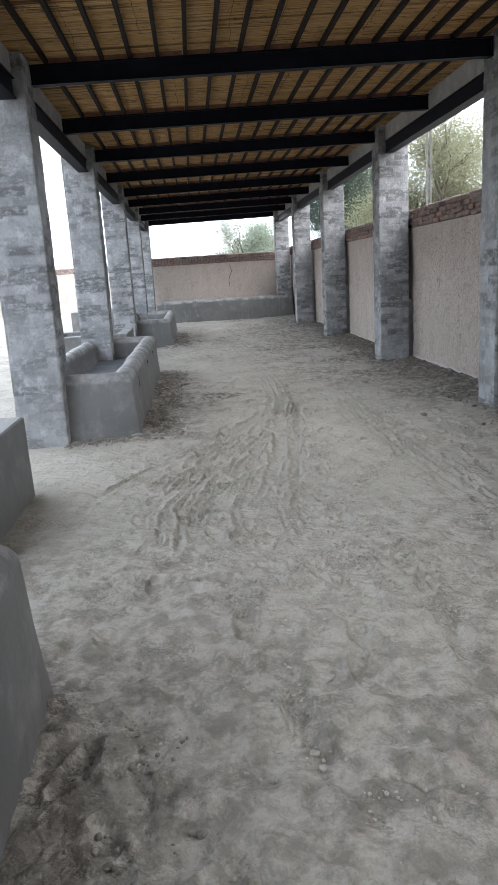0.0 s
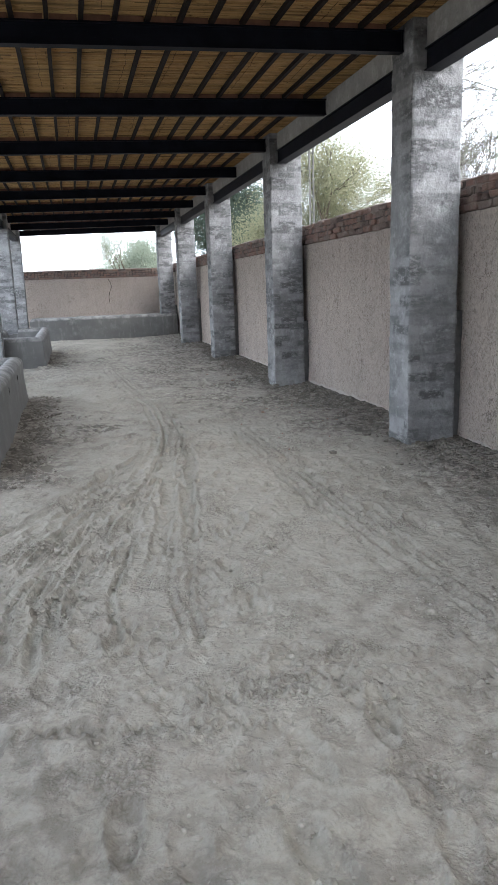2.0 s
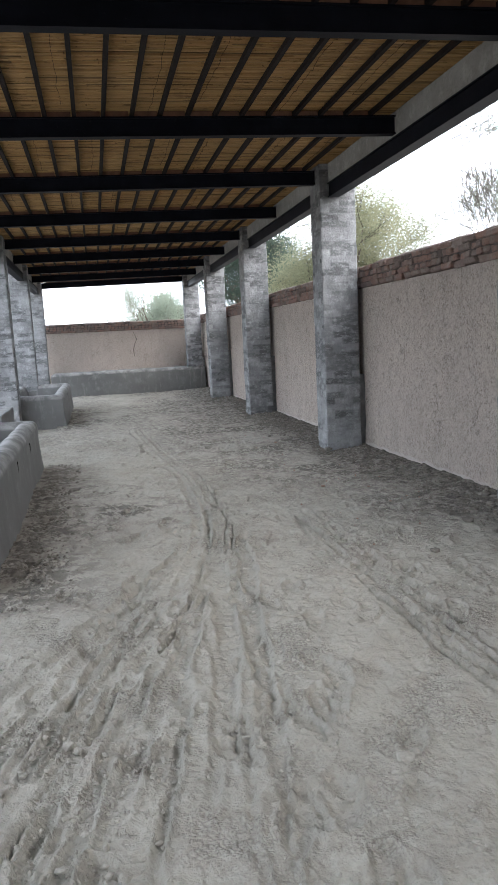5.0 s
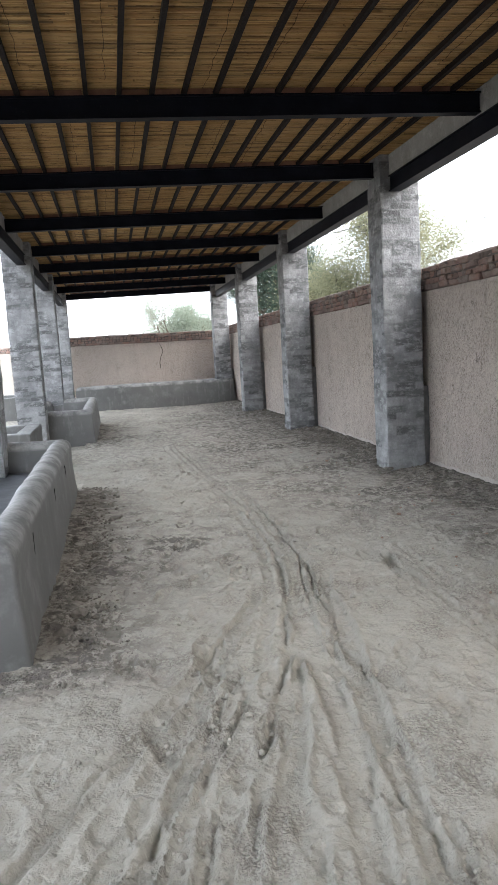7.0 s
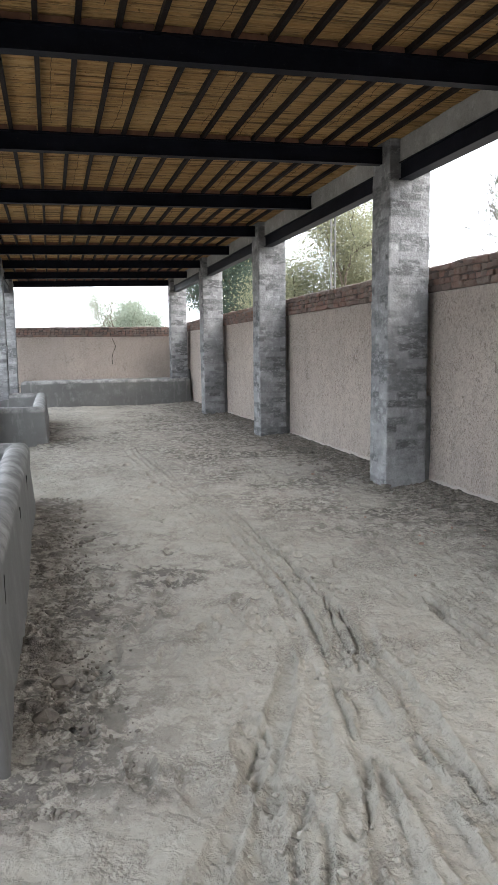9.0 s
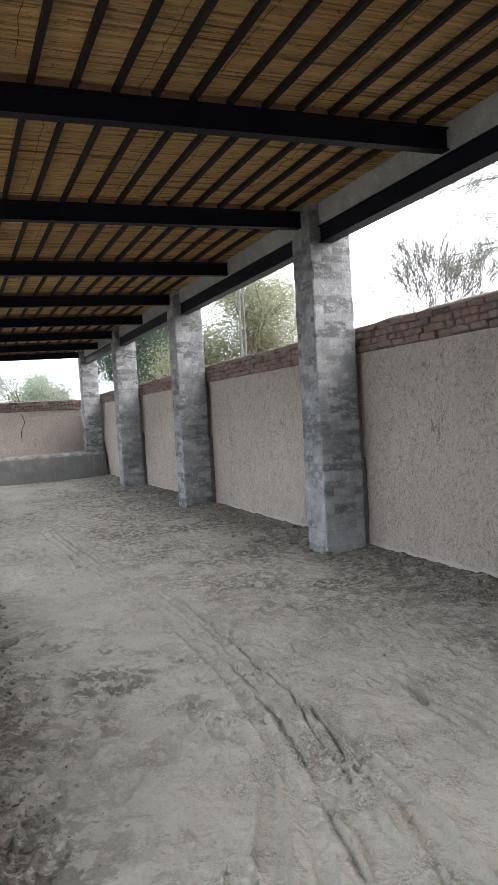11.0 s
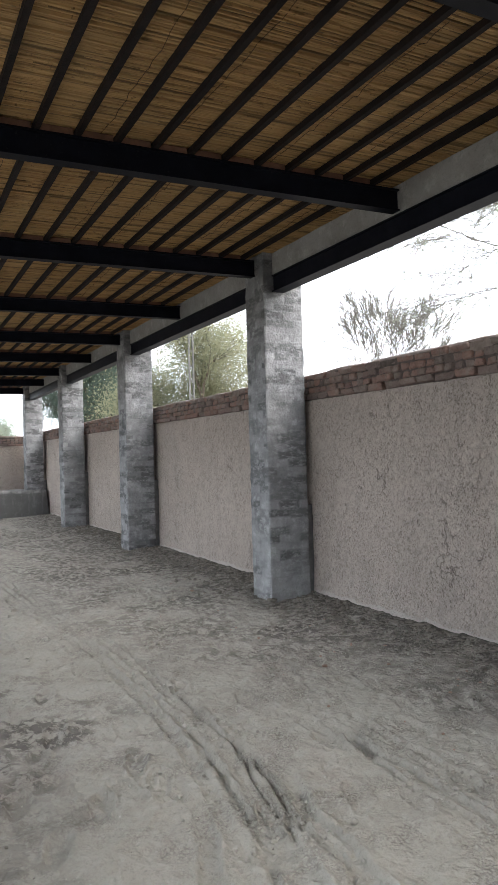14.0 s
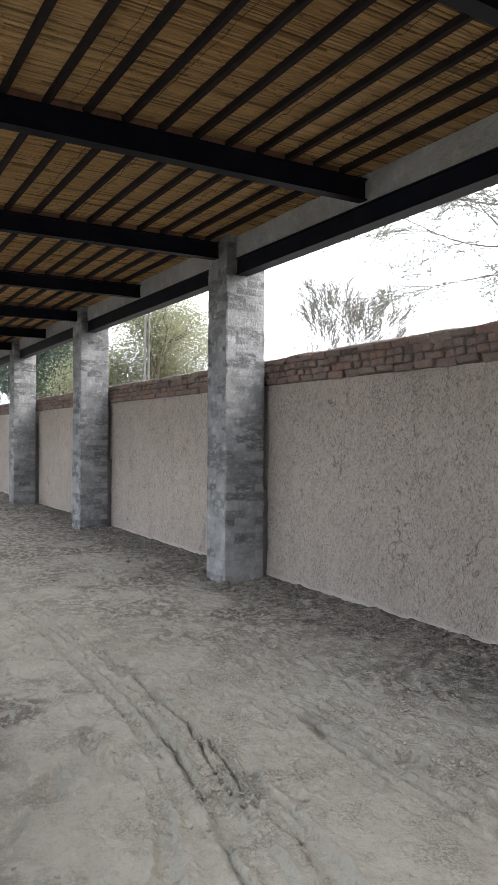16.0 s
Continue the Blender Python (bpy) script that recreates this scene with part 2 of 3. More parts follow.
LEAF_DARK = leaf_material("dark_green_leaves", (0.04, 0.06, 0.04), (0.06, 0.08, 0.06))
# the grey in these leaves is sky glare put into the colour
LEAF_GLARE = leaf_material("glare_greyed_leaves", (0.20, 0.205, 0.16), (0.14, 0.145, 0.11))
# green lightened in the colour itself to stand in for distance haze
LEAF_HAZED = leaf_material("haze_paled_leaves", (0.22, 0.25, 0.19), (0.17, 0.195, 0.15))
BLUE = plain_material("blue_plastic", (0.03, 0.12, 0.42), (0.025, 0.1, 0.35), 10, 0.45)


# ---- building helpers ----
def mesh_of(bm, name, material, smooth=False):
    me = bpy.data.meshes.new(name)
    bm.to_mesh(me)
    bm.free()
    me.materials.append(material)
    if smooth:
        me.polygons.foreach_set("use_smooth", [True] * len(me.polygons))
    return me


def part(name, bm, material, parent, label="", smooth=False):
    ob = new(name, mesh_of(bm, name, material, smooth))
    ob.parent = parent
    return tagged(ob, label)


def from_arrays(name, verts, faces, material, smooth=False):
    me = bpy.data.meshes.new(name)
    me.from_pydata([tuple(v) for v in verts], [], [tuple(f) for f in faces])
    me.materials.append(material)
    if smooth:
        me.polygons.foreach_set("use_smooth", [True] * len(me.polygons))
    return me


def box(bm, x0, x1, y0, y1, z0, z1):
    v = [bm.verts.new(p) for p in ((x0, y0, z0), (x1, y0, z0), (x1, y1, z0), (x0, y1, z0), (x0, y0, z1), (x1, y0, z1), (x1, y1, z1), (x0, y1, z1))]
    for f in ((3, 2, 1, 0), (4, 5, 6, 7), (0, 1, 5, 4), (1, 2, 6, 5), (2, 3, 7, 6), (3, 0, 4, 7)):
        bm.faces.new([v[i] for i in f])
    return v


def boxes(*many):
    bm = bmesh.new()
    for b in many:
        box(bm, *b)
    return bm


LATTICE = np.random.RandomState(4).rand(256, 256)


def wave(x, y, scale, seed=0):
    """Smooth value noise in 0..1 on arrays."""
    u, v = np.asarray(x) * scale + seed * 17.3, np.asarray(y) * scale + seed * 9.1
    i, j = np.floor(u).astype(int), np.floor(v).astype(int)
    a, b = u - i, v - j
    a, b = a * a * (3 - 2 * a), b * b * (3 - 2 * b)
    g = lambda p, q: LATTICE[p % 256, q % 256]
    return (g(i, j) * (1 - a) + g(i + 1, j) * a) * (1 - b) + (g(i, j + 1) * (1 - a) + g(i + 1, j + 1) * a) * b


def fbm(x, y, scale, octaves=4, seed=0):
    total, gain = 0, 0.5
    for k in range(octaves):
        total, gain = total + gain * wave(x, y, scale * 2**k, seed + k), gain / 2
    return total


# ---- plan ----
RIGHT_IN, RIGHT_OUT, WALL_X = 2.93, 3.395, 3.47
LEFT_IN, LEFT_OUT = -1.28, -1.74
# the first two rows are unseen, added with their roof to block light from behind
PIER_Y = [-10.6, -6.2, -1.9, 2.4, 6.72, 11.0, 15.6, 20.0, 24.4]
SLOPE = 0.0205
BACK_Y, PLASTER_TOP, BACK_TOP, YARD_Y = 25.35, 2.03, 1.91, 38.0
LEFT_STEP = -0.12


def beam_z(x):
    """The underside of the roof beams, which fall a little towards the yard."""
    return 3.262 + SLOPE * (x - 0.6)


def reed_z(x):
    return beam_z(x) + 0.212


# ---- ground ----
def ground():
    rs = np.random.RandomState(7)
    far = np.array([4, 9, 18, 36, 70, 140, 300, 700.0])
    fx = np.concatenate([np.arange(-4.0, -1.4, 0.09), np.arange(-1.4, -0.8, 0.02), np.arange(-0.8, 2.3, 0.012), np.arange(2.3, 3.6, 0.02), np.arange(3.6, 5, 0.25)])
    fy = np.concatenate([np.arange(-3, 0.6, 0.15), np.arange(0.6, 2.6, 0.018), np.arange(2.6, 8.5, 0.013), np.arange(8.5, 14, 0.025), np.arange(14, 28, 0.06)])
    xs = np.concatenate([fx[0] - far[::-1], fx, fx[-1] + far])
    ys = np.concatenate([fy[0] - far[::-1], fy, fy[-1] + far])
    X, Y = np.meshgrid(xs, ys)
    near = np.clip((X + 9) / 4, 0, 1) * np.clip((9 - X) / 4, 0, 1) * np.clip((Y + 8) / 4, 0, 1) * np.clip((32 - Y) / 4, 0, 1)
    Z = (fbm(X, Y, 0.5, 3, 1) - 0.45) * 0.05 + (fbm(X, Y, 2.4, 3, 5) - 0.45) * 0.028
    lump = fbm(X + 0.15 * wave(X, Y, 3, 8), Y, 6.5, 3, 11)
    Z += np.maximum(lump - 0.42, 0) * 0.03
    rough = fbm(X, Y, 16, 2, 31)
    pads = np.clip((fbm(X + 0.1 * wave(X, Y, 5, 2), Y, 7.5, 3, 41) - 0.42) * 9, 0, 1)
    scuffed = np.clip((4.9 - Y) / 1.8, 0.15, 1) * np.clip(fbm(X, Y, 0.8, 2, 15) * 2.2, 0.5, 1)
    Z += 0.010 * np.clip((fbm(X + 0.05 * wave(X, Y, 9, 3), Y, 13, 3, 44) - 0.42) * 9, 0, 1) * np.clip(3 * fbm(X, Y, 0.9, 2, 46) - 0.8, 0.2, 1)
    Z += 0.018 * pads * np.maximum(scuffed, 0.5) + 0.008 * (rough - 0.35)

    damp = 0.7 * np.clip((Y - 7.5) / 3, 0, 1) * np.clip((X - 0.9 + 0.6 * fbm(X, Y, 1.1, 3, 51)) / 1.0, 0, 1) * np.clip((fbm(X, Y, 1.8, 4, 52) - 0.3) * 4, 0, 1)
    damp += 0.45 * np.clip((Y - 11) / 3, 0, 1) * np.clip((fbm(X, Y, 1.5, 4, 53) - 0.36) * 5, 0, 1)
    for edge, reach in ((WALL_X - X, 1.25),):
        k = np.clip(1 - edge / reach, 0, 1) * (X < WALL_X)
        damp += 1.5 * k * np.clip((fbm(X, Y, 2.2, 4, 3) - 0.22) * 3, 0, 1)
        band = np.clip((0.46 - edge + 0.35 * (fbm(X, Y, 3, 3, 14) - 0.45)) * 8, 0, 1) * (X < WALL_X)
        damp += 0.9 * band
        Z += 0.045 * k**2 + 0.03 * k * (1 - k) * (rough - 0.3) + 0.012 * band * (fbm(X, Y, 28, 2, 17) - 0.2)
    for y0, y1, x1 in ((6.6, 11.4, -0.55), (15.3, 19.9, -0.48), (-2.5, 2.35, -0.6)):
        along = np.clip((Y - y0 + 0.25) / 0.3, 0, 1) * np.clip((y1 + 0.25 - Y) / 0.3, 0, 1)
        k = np.clip(1 - (X - x1) / 0.75, 0, 1) * along * (X > x1 - 0.2)
        damp += 1.2 * k * np.clip((fbm(X, Y, 2.6, 4, 9) - 0.2) * 3, 0, 1)
        Z += 0.03 * k**2 + 0.035 * k * (1 - 0.6 * k) * (rough - 0.3)
    # trampled, darker patches of dug earth
    for cx, cy, r, a in ((0.2, 8.6, 0.75, 0.9), (0.05, 9.6, 0.6, 0.85), (0.35, 0.95, 0.9, 0.35), (0.9, 1.7, 0.6, 0.3), (2.2, 9.7, 0.6, 0.45), (2.4, 8.0, 0.5, 0.45), (1.9, 14, 0.9, 0.5), (1.5, 18, 1.2, 0.45), (0.3, 16.5, 0.8, 0.5)):
        k = np.clip(1.3 - np.hypot(X - cx, Y - cy) / r, 0, 1) * np.clip((fbm(X, Y, 4.5, 4, 21) - 0.4) * 5, 0, 1)
        damp += a * k
        Z += 0.05 * k * (rough - 0.35)
    # tyre ruts: (start y, end y, x as a curve, width, depth, tread)
    dug, heaped = np.zeros_like(X), np.zeros_like(X)

    def rut(y0, y1, line, width, depth, tread, seed):
        c = line(Y) + 0.03 * (wave(Y, Y * 0 + seed, 3.1, 4) - 0.5) + 0.022 * (wave(Y, Y * 0 + seed, 9, 7) - 0.5)
        d = X - c
        a = np.abs(d)
        on = np.clip((Y - y0) / 0.3, 0, 1) * np.clip((y1 - Y) / 0.3, 0, 1)
        bed = np.exp(-((a / width) ** 6)) * on
        lip = (np.exp(-(((d - width * 1.35) / (width * 0.4)) ** 2)) + 0.5 * np.exp(-(((d + width * 1.35) / (width * 0.4)) ** 2))) * on
        cut = np.where(np.sin(Y * 2 * np.pi / 0.06 + np.sign(d) * 1.3) > 0, 1.0, 0.45) if tread else 1.0
        gain = np.clip(1.6 * wave(X, Y, 1.3, 6 + seed) + 0.15, 0.3, 1)
        np.minimum(dug, -depth * bed * cut * gain, out=dug)
        np.maximum(heaped, depth * 0.9 * lip * gain, out=heaped)

    path = lambda y: np.interp(y, (4.4, 5.2, 6.3, 7.1, 8.2, 10.0, 12.2, 14.2), (-0.05, 0.14, 0.41, 0.64, 0.84, 0.91, 0.72, 0.61))
    for k, (off, wide) in enumerate(((0.0, 0.028), (0.18, 0.024), (0.09, 0.012), (0.235, 0.010))):
        rut(6.4, 15, lambda y, off=off: path(y) + off, wide * 1.2, 0.0095, k < 2, k)
    for k in range(38):
        off = rs.uniform(-0.75, 0.6)
        y0 = 3.6 + 2.6 * rs.rand()
        bend = rs.uniform(-0.03, 0.10)
        rut(y0, y0 + 1.0 + 1.5 * rs.rand(), lambda y, off=off, bend=bend, k=k: path(y) + 0.05 + off * np.clip((8.2 - y) / 2.8, 0.3, 1.2) + bend * (y - 5.5) + 0.05 * (wave(y, y * 0 + k, 2.2, 5) - 0.5), 0.014 + 0.024 * rs.rand(), 0.012 + 0.012 * rs.rand(), k % 5 == 2, 10 + k)
    for k, off in enumerate((0.0, 0.075, 0.17, 0.24)):
        rut(3.2 + 0.2 * k, 8.2, lambda y, off=off: 1.56 + off + 0.07 * np.clip(5.6 - y, 0, 3) ** 1.3, 0.016 + 0.008 * (k % 2), 0.011, k != 1, 30 + k)
    dug = np.maximum(dug, -0.012 - 0.006 * np.clip((7 - Y) / 1.5, 0, 1))
    Z *= 1 - 0.6 * np.clip(-dug / 0.008, 0, 1)
    Z += dug + heaped * np.clip(1 + dug / 0.006, 0, 1)
    # knobbly treads that cross the way
    for x0, x1, c0, bow, slant in ((0.15, 1.9, 3.44, -0.28, 0.0), (0.35, 1.9, 3.34, -0.28, 0.0), (0.6, 1.5, 3.68, -0.1, -0.18), (-0.6, 0.75, 3.2, -0.1, -0.2)):
        c = c0 + bow * np.clip(X - 0.55, 0, 2) ** 2 + slant * (X - 0.4)
        bed = np.exp(-(((Y - c) / 0.036) ** 6)) * np.clip((X - x0) / 0.1, 0, 1) * np.clip((x1 - X) / 0.1, 0, 1)
        Z = Z * (1 - 0.8 * bed) + bed * (0.012 * np.where(np.sin(X * 2 * np.pi / 0.052 + np.sign(Y - c) * 1.2) > 0.1, 1, -0.3) - 0.006) * np.clip(2 * wave(X, Y, 2.3, 19) + 0.2, 0, 1)
    # footprints
    for k in range(560):
        cx, cy, turn = rs.uniform(-0.7, 2.6), rs.uniform(0.5, 13.5), rs.uniform(-0.5, 0.5)
        if cy > 9 and rs.rand() < 0.5:
            continue
        i0, i1 = np.searchsorted(ys, (cy - 0.3, cy + 0.3))
        j0, j1 = np.searchsorted(xs, (cx - 0.3, cx + 0.3))
        px, py = X[i0:i1, j0:j1] - cx, Y[i0:i1, j0:j1] - cy
        u, v = px * math.cos(turn) + py * math.sin(turn), py * math.cos(turn) - px * math.sin(turn)
        r = np.hypot(u / (0.05 + 0.012 * np.sin(v * 9)), v / 0.135)
        deep = rs.uniform(0.006, 0.019)
        sole = 0.25 * np.sin(v * 2 * np.pi / 0.03) if k % 3 == 0 else 0
        Z[i0:i1, j0:j1] += -deep * np.exp(-(r**10)) * (1 + sole) + deep * 0.6 * np.exp(-(((r - 1.16) / 0.13) ** 2))
    Z *= near
    n, m = X.shape
    me = bpy.data.meshes.new("ground")
    idx = np.arange(n * m).reshape(n, m)
    quads = np.stack([idx[:-1, :-1], idx[:-1, 1:], idx[1:, 1:], idx[1:, :-1]], -1).reshape(-1, 4)
    me.vertices.add(n * m)
    me.vertices.foreach_set("co", np.stack([X, Y, Z], -1).ravel())
    me.loops.add(quads.size)
    me.loops.foreach_set("vertex_index", quads.ravel())
    me.polygons.add(len(quads))
    me.polygons.foreach_set("loop_start", np.arange(len(quads)) * 4)
    me.polygons.foreach_set("loop_total", np.full(len(quads), 4))
    me.polygons.foreach_set("use_smooth", np.full(len(quads), True))
    me.update()
    me.validate()
    me.attributes.new("scuffed", "FLOAT", "POINT").data.foreach_set("value", np.clip(scuffed, 0, 1).ravel())
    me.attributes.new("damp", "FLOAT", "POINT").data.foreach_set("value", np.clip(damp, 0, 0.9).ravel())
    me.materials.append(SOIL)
    tagged(new("ground", me), "dusty grey trampled soil with tyre ruts and footprints", "ground", kind="structure")


ground()


# ---- piers ----
def pier_mesh(name, wx, wy, top, seed):
    """A brick pier washed over with cement: courses show as shallow relief and the arrises are chipped."""
    rs = np.random.RandomState(seed)
    step = 0.02
    zs = np.arange(-0.12, top + 0.001, step)
    nx, ny = int(round(wx / step)), int(round(wy / step))
    ring = [(i * wx / nx, 0, 0, -1) for i in range(nx)] + [(wx, i * wy / ny, 1, 0) for i in range(ny)]
    ring += [(wx - i * wx / nx, wy, 0, 1) for i in range(nx)] + [(0, wy - i * wy / ny, -1, 0) for i in range(ny)]
    ring = np.array(ring, float)
    per = np.arange(len(ring)) * step
    P, Zg = np.meshgrid(per, zs)
    Zw = Zg + 0.02 * (fbm(P, Zg, 3, 2, seed + 9) - 0.4)
    course, bh, bl = np.floor(Zw / 0.084), 0.084, 0.235
    inz = Zw / bh - course
    ink = (P / bl + 0.5 * (course % 2)) % 1
    joint = np.clip(1 - np.minimum(inz, 1 - inz) / 0.13, 0, 1)
    joint = np.maximum(joint, np.clip(1 - np.minimum(ink, 1 - ink) / 0.06, 0, 1))
    cover = np.clip((fbm(P, Zg, 3.2, 3, seed) - 0.44) * 5, 0, 1)
    joint *= cover
    pick = LATTICE[(course.astype(int) * 7 + seed * 13) % 256, (np.floor(P / bl + 0.5 * (course % 2)).astype(int) * 11 + seed) % 256]
    tone = np.clip((pick - 0.25) * 1.7, 0, 1) * np.clip((fbm(P, Zg, 1.6, 3, seed + 6) - 0.2) * 4, 0, 1) * np.clip(1 - joint, 0, 1)
    out = -0.006 * joint + (fbm(P, Zg, 5, 3, seed + 3) - 0.45) * 0.016 + (fbm(P, Zg, 22, 2, seed + 5) - 0.4) * 0.008
    base = ring[:, :2][None] + np.zeros((len(zs), 1, 1))
    mid = np.array([wx / 2, wy / 2])
    corner = np.minimum(np.abs(ring[:, 0]), np.abs(wx - ring[:, 0])) + np.minimum(np.abs(ring[:, 1]), np.abs(wy - ring[:, 1]))
    chip = (corner < 0.02)[None] * (0.012 + 0.05 * np.maximum(fbm(P, Zg, 12, 3, seed + 8) - 0.40, 0))
    lean = ((fbm(Zg * 0, Zg, 0.7, 2, seed + 4) - 0.4) * 0.02)[..., None]
    co = base + ring[:, 2:][None] * out[..., None] + (mid - base) * chip[..., None] * 1.5 + lean
    verts = np.concatenate([co - mid, Zg[..., None]], -1).reshape(-1, 3)
    k, rows = len(ring), len(zs)
    faces = [(r * k + i, r * k + (i + 1) % k, (r + 1) * k + (i + 1) % k, (r + 1) * k + i) for r in range(rows - 1) for i in range(k)]
    faces.append([(rows - 1) * k + i for i in range(k)])
    me = from_arrays(name, verts, faces, PIER)
    me.attributes.new("joint", "FLOAT", "POINT").data.foreach_set("value", joint.ravel())
    me.attributes.new("tone", "FLOAT", "POINT").data.foreach_set("value", tone.ravel())
    return me


RIGHT_PIERS = [pier_mesh("brick_pier", RIGHT_OUT - RIGHT_IN, 0.40, 3.53, 11 + k) for k in range(3)]
LEFT_PIERS = [pier_mesh("brick_pier", LEFT_IN - LEFT_OUT, 0.40, 3.43, 31 + k) for k in range(3)]
for k, y in enumerate(PIER_Y):
    for meshes, x, side in ((RIGHT_PIERS, (RIGHT_IN + RIGHT_OUT) / 2, "beside the boundary wall"), (LEFT_PIERS, (LEFT_IN + LEFT_OUT) / 2, "on the open yard side")):
        ob = new("brick_pier", meshes[k % 3])
        ob.location = (x, y + 0.2 + (LEFT_STEP if x < 0 else 0), 0)
        if x > 0:
            part("mortar_fill", boxes((0.215, WALL_X - x + 0.01, -0.15, 0.17, -0.1, (1.12, 1.2, 0.95)[k % 3])), MORTAR_GREY, ob, "cement packing between pier and wall")
        tagged(ob, "square brick pier washed with grey cement " + side, "pier", "shed piers")


# ---- roof steel ----
def roof_beam(x0, x1, y):
    empty = new("roof_beam")
    empty.matrix_basis = pose(x0, y, beam_z(x0), 0, -math.degrees(math.atan(SLOPE)), 0)
    w = x1 - x0
    part("web", boxes((0, w, -0.02, 0.02, 0.012, 0.153)), STEEL, empty)
    part("bottom_flange", boxes((0, w, -0.045, 0.045, 0, 0.012)), STEEL, empty)
    part("top_flange", boxes((0, w, -0.045, 0.045, 0.153, 0.165)), STEEL, empty)
    part("end_plate", boxes((w - 0.014, w - 0.002, -0.04, 0.04, 0.0125, 0.1525)), STEEL, empty)
    for a, b in zip(BATTEN_X, BATTEN_X[1:]):
        part("packing_strip", boxes((a + 0.024 - x0, b - 0.024 - x0, -0.035, 0.03, 0.167, 0.209)), PACKING, empty, "brown packing piece between two battens")
    tagged(empty, "black painted steel I-beam across the shed roof", "beam", "roof beams")


BATTEN_X = [-1.13 + 0.2455 * k for k in range(17)]
for k, y in enumerate(PIER_Y):
    roof_beam(LEFT_IN + 0.004, RIGHT_IN - 0.004, y + 0.2)
    if k + 1 < len(PIER_Y):
        roof_beam(LEFT_IN - 0.1, RIGHT_IN + 0.13, (y + PIER_Y[k + 1]) / 2 + 0.2)

for x in BATTEN_X:
    bm = boxes((-0.017, 0.017, PIER_Y[0] - 0.8, PIER_Y[-1] + 0.75, 0, 0.042))
    ob = new("roof_batten", mesh_of(bm, "roof_batten", BATTEN))
    ob.location = (x, 0, beam_z(x) + 0.167)
    tagged(ob, "thin dark brown-black batten under the reed matting", "batten", "roof battens")


def lintel(x_face, x_back, y0, y1, z):
    s = 1 if x_back > x_face else -1
    bm = boxes((min(x_face, x_back), max(x_face, x_back), y0, y1, z, z + 0.012),
               (min(x_face, x_back), max(x_face, x_back), y0, y1, z + 0.158, z + 0.17))
    a, b = x_face + s * 0.02, x_face + s * 0.03
    box(bm, min(a, b), max(a, b), y0, y1, z + 0.012, z + 0.158)
    ob = new("edge_beam", mesh_of(bm, "edge_beam", STEEL))
    tagged(ob, "black steel edge beam spanning between two brick piers", "beam", "edge beams")
    bm = bmesh.new()
    n = int((y1 - y0) / 0.12)
    f, g = x_face + s * 0.012, x_back + s * 0.02
    rs = random.Random(int(y0 * 10))
    rows = []
    for i in range(n + 1):
        y = y0 + (y1 - y0) * i / n
        j = rs.uniform(-0.006, 0.006)
        rows.append([bm.verts.new(p) for p in ((f + j, y, z + 0.172), (g, y, z + 0.172), (g, y, reed_z(x_face) - 0.002), (f + j, y, reed_z(x_face) - 0.006 + j))])
    for p, q in zip(rows, rows[1:]):
        for i in range(4):
            bm.faces.new((p[i], q[i], q[(i + 1) % 4], p[(i + 1) % 4]))
    bm.faces.new(rows[0]), bm.faces.new(rows[-1][::-1])
    bmesh.ops.recalc_face_normals(bm, faces=bm.faces)
    ob = new("concrete_infill", mesh_of(bm, "concrete_infill", CONCRETE))
    tagged(ob, "rough grey concrete strip on the steel edge beam", "concrete strip", "edge strips")


for y, z in zip(PIER_Y, PIER_Y[1:]):
    lintel(RIGHT_IN + 0.10, RIGHT_IN + 0.24, y + 0.404, z - 0.004, 3.125)
    lintel(LEFT_IN - 0.08, LEFT_IN - 0.22, y + 0.404 + LEFT_STEP, z - 0.004 + LEFT_STEP, 3.05)


# ---- reed matting and roof ----
def ceiling():
    rs = np.random.RandomState(3)
    verts, faces = [], []
    y, y_end = PIER_Y[0] - 0.8, PIER_Y[-1] + 0.7
    while y < y_end:
        near = y < 14
        thick = rs.uniform(0.007, 0.014) if near else 0.02
        x = -1.62 - rs.rand() * 0.3
        while x < 3.3:
            length = rs.uniform(0.5, 1.9)
            z, tilt, d = rs.uniform(0, 0.008), rs.uniform(-0.006, 0.006), thick * rs.uniform(0.5, 0.75)
            drop = 0.008 if rs.rand() < 0.1 else 0
            b = len(verts)
            for px, py in ((x, y), (x + length, y + tilt)):
                px = min(max(px, -1.62), 3.34)
                h = z + reed_z(px)
                verts += [(px, py - d, h + 0.006), (px, py - d * 0.6, h - drop), (px, py + d * 0.6, h - drop), (px, py + d, h + 0.006)]
            faces += [(b + i, b + 4 + i, b + 5 + i, b + 1 + i) for i in range(3)]
            x += length - 0.04
        y += thick
    ob = new("ceiling", from_arrays("ceiling", verts, faces, REED))
    tagged(ob, "woven dry yellow-brown reed matting under the roof", "ceiling", kind="structure")
    bm = boxes((-1.75, 3.5, PIER_Y[0] - 0.9, PIER_Y[-1] + 0.8, 0, 0.14))
    for v in bm.verts:
        v.co.z += reed_z(v.co.x) + 0.018
    tagged(new("roof", mesh_of(bm, "roof", plain_material("mud_roof", (0.16, 0.1, 0.05), (0.1, 0.065, 0.035), 12))), "flat mud roof on reed matting", "roof", kind="structure")


ceiling()


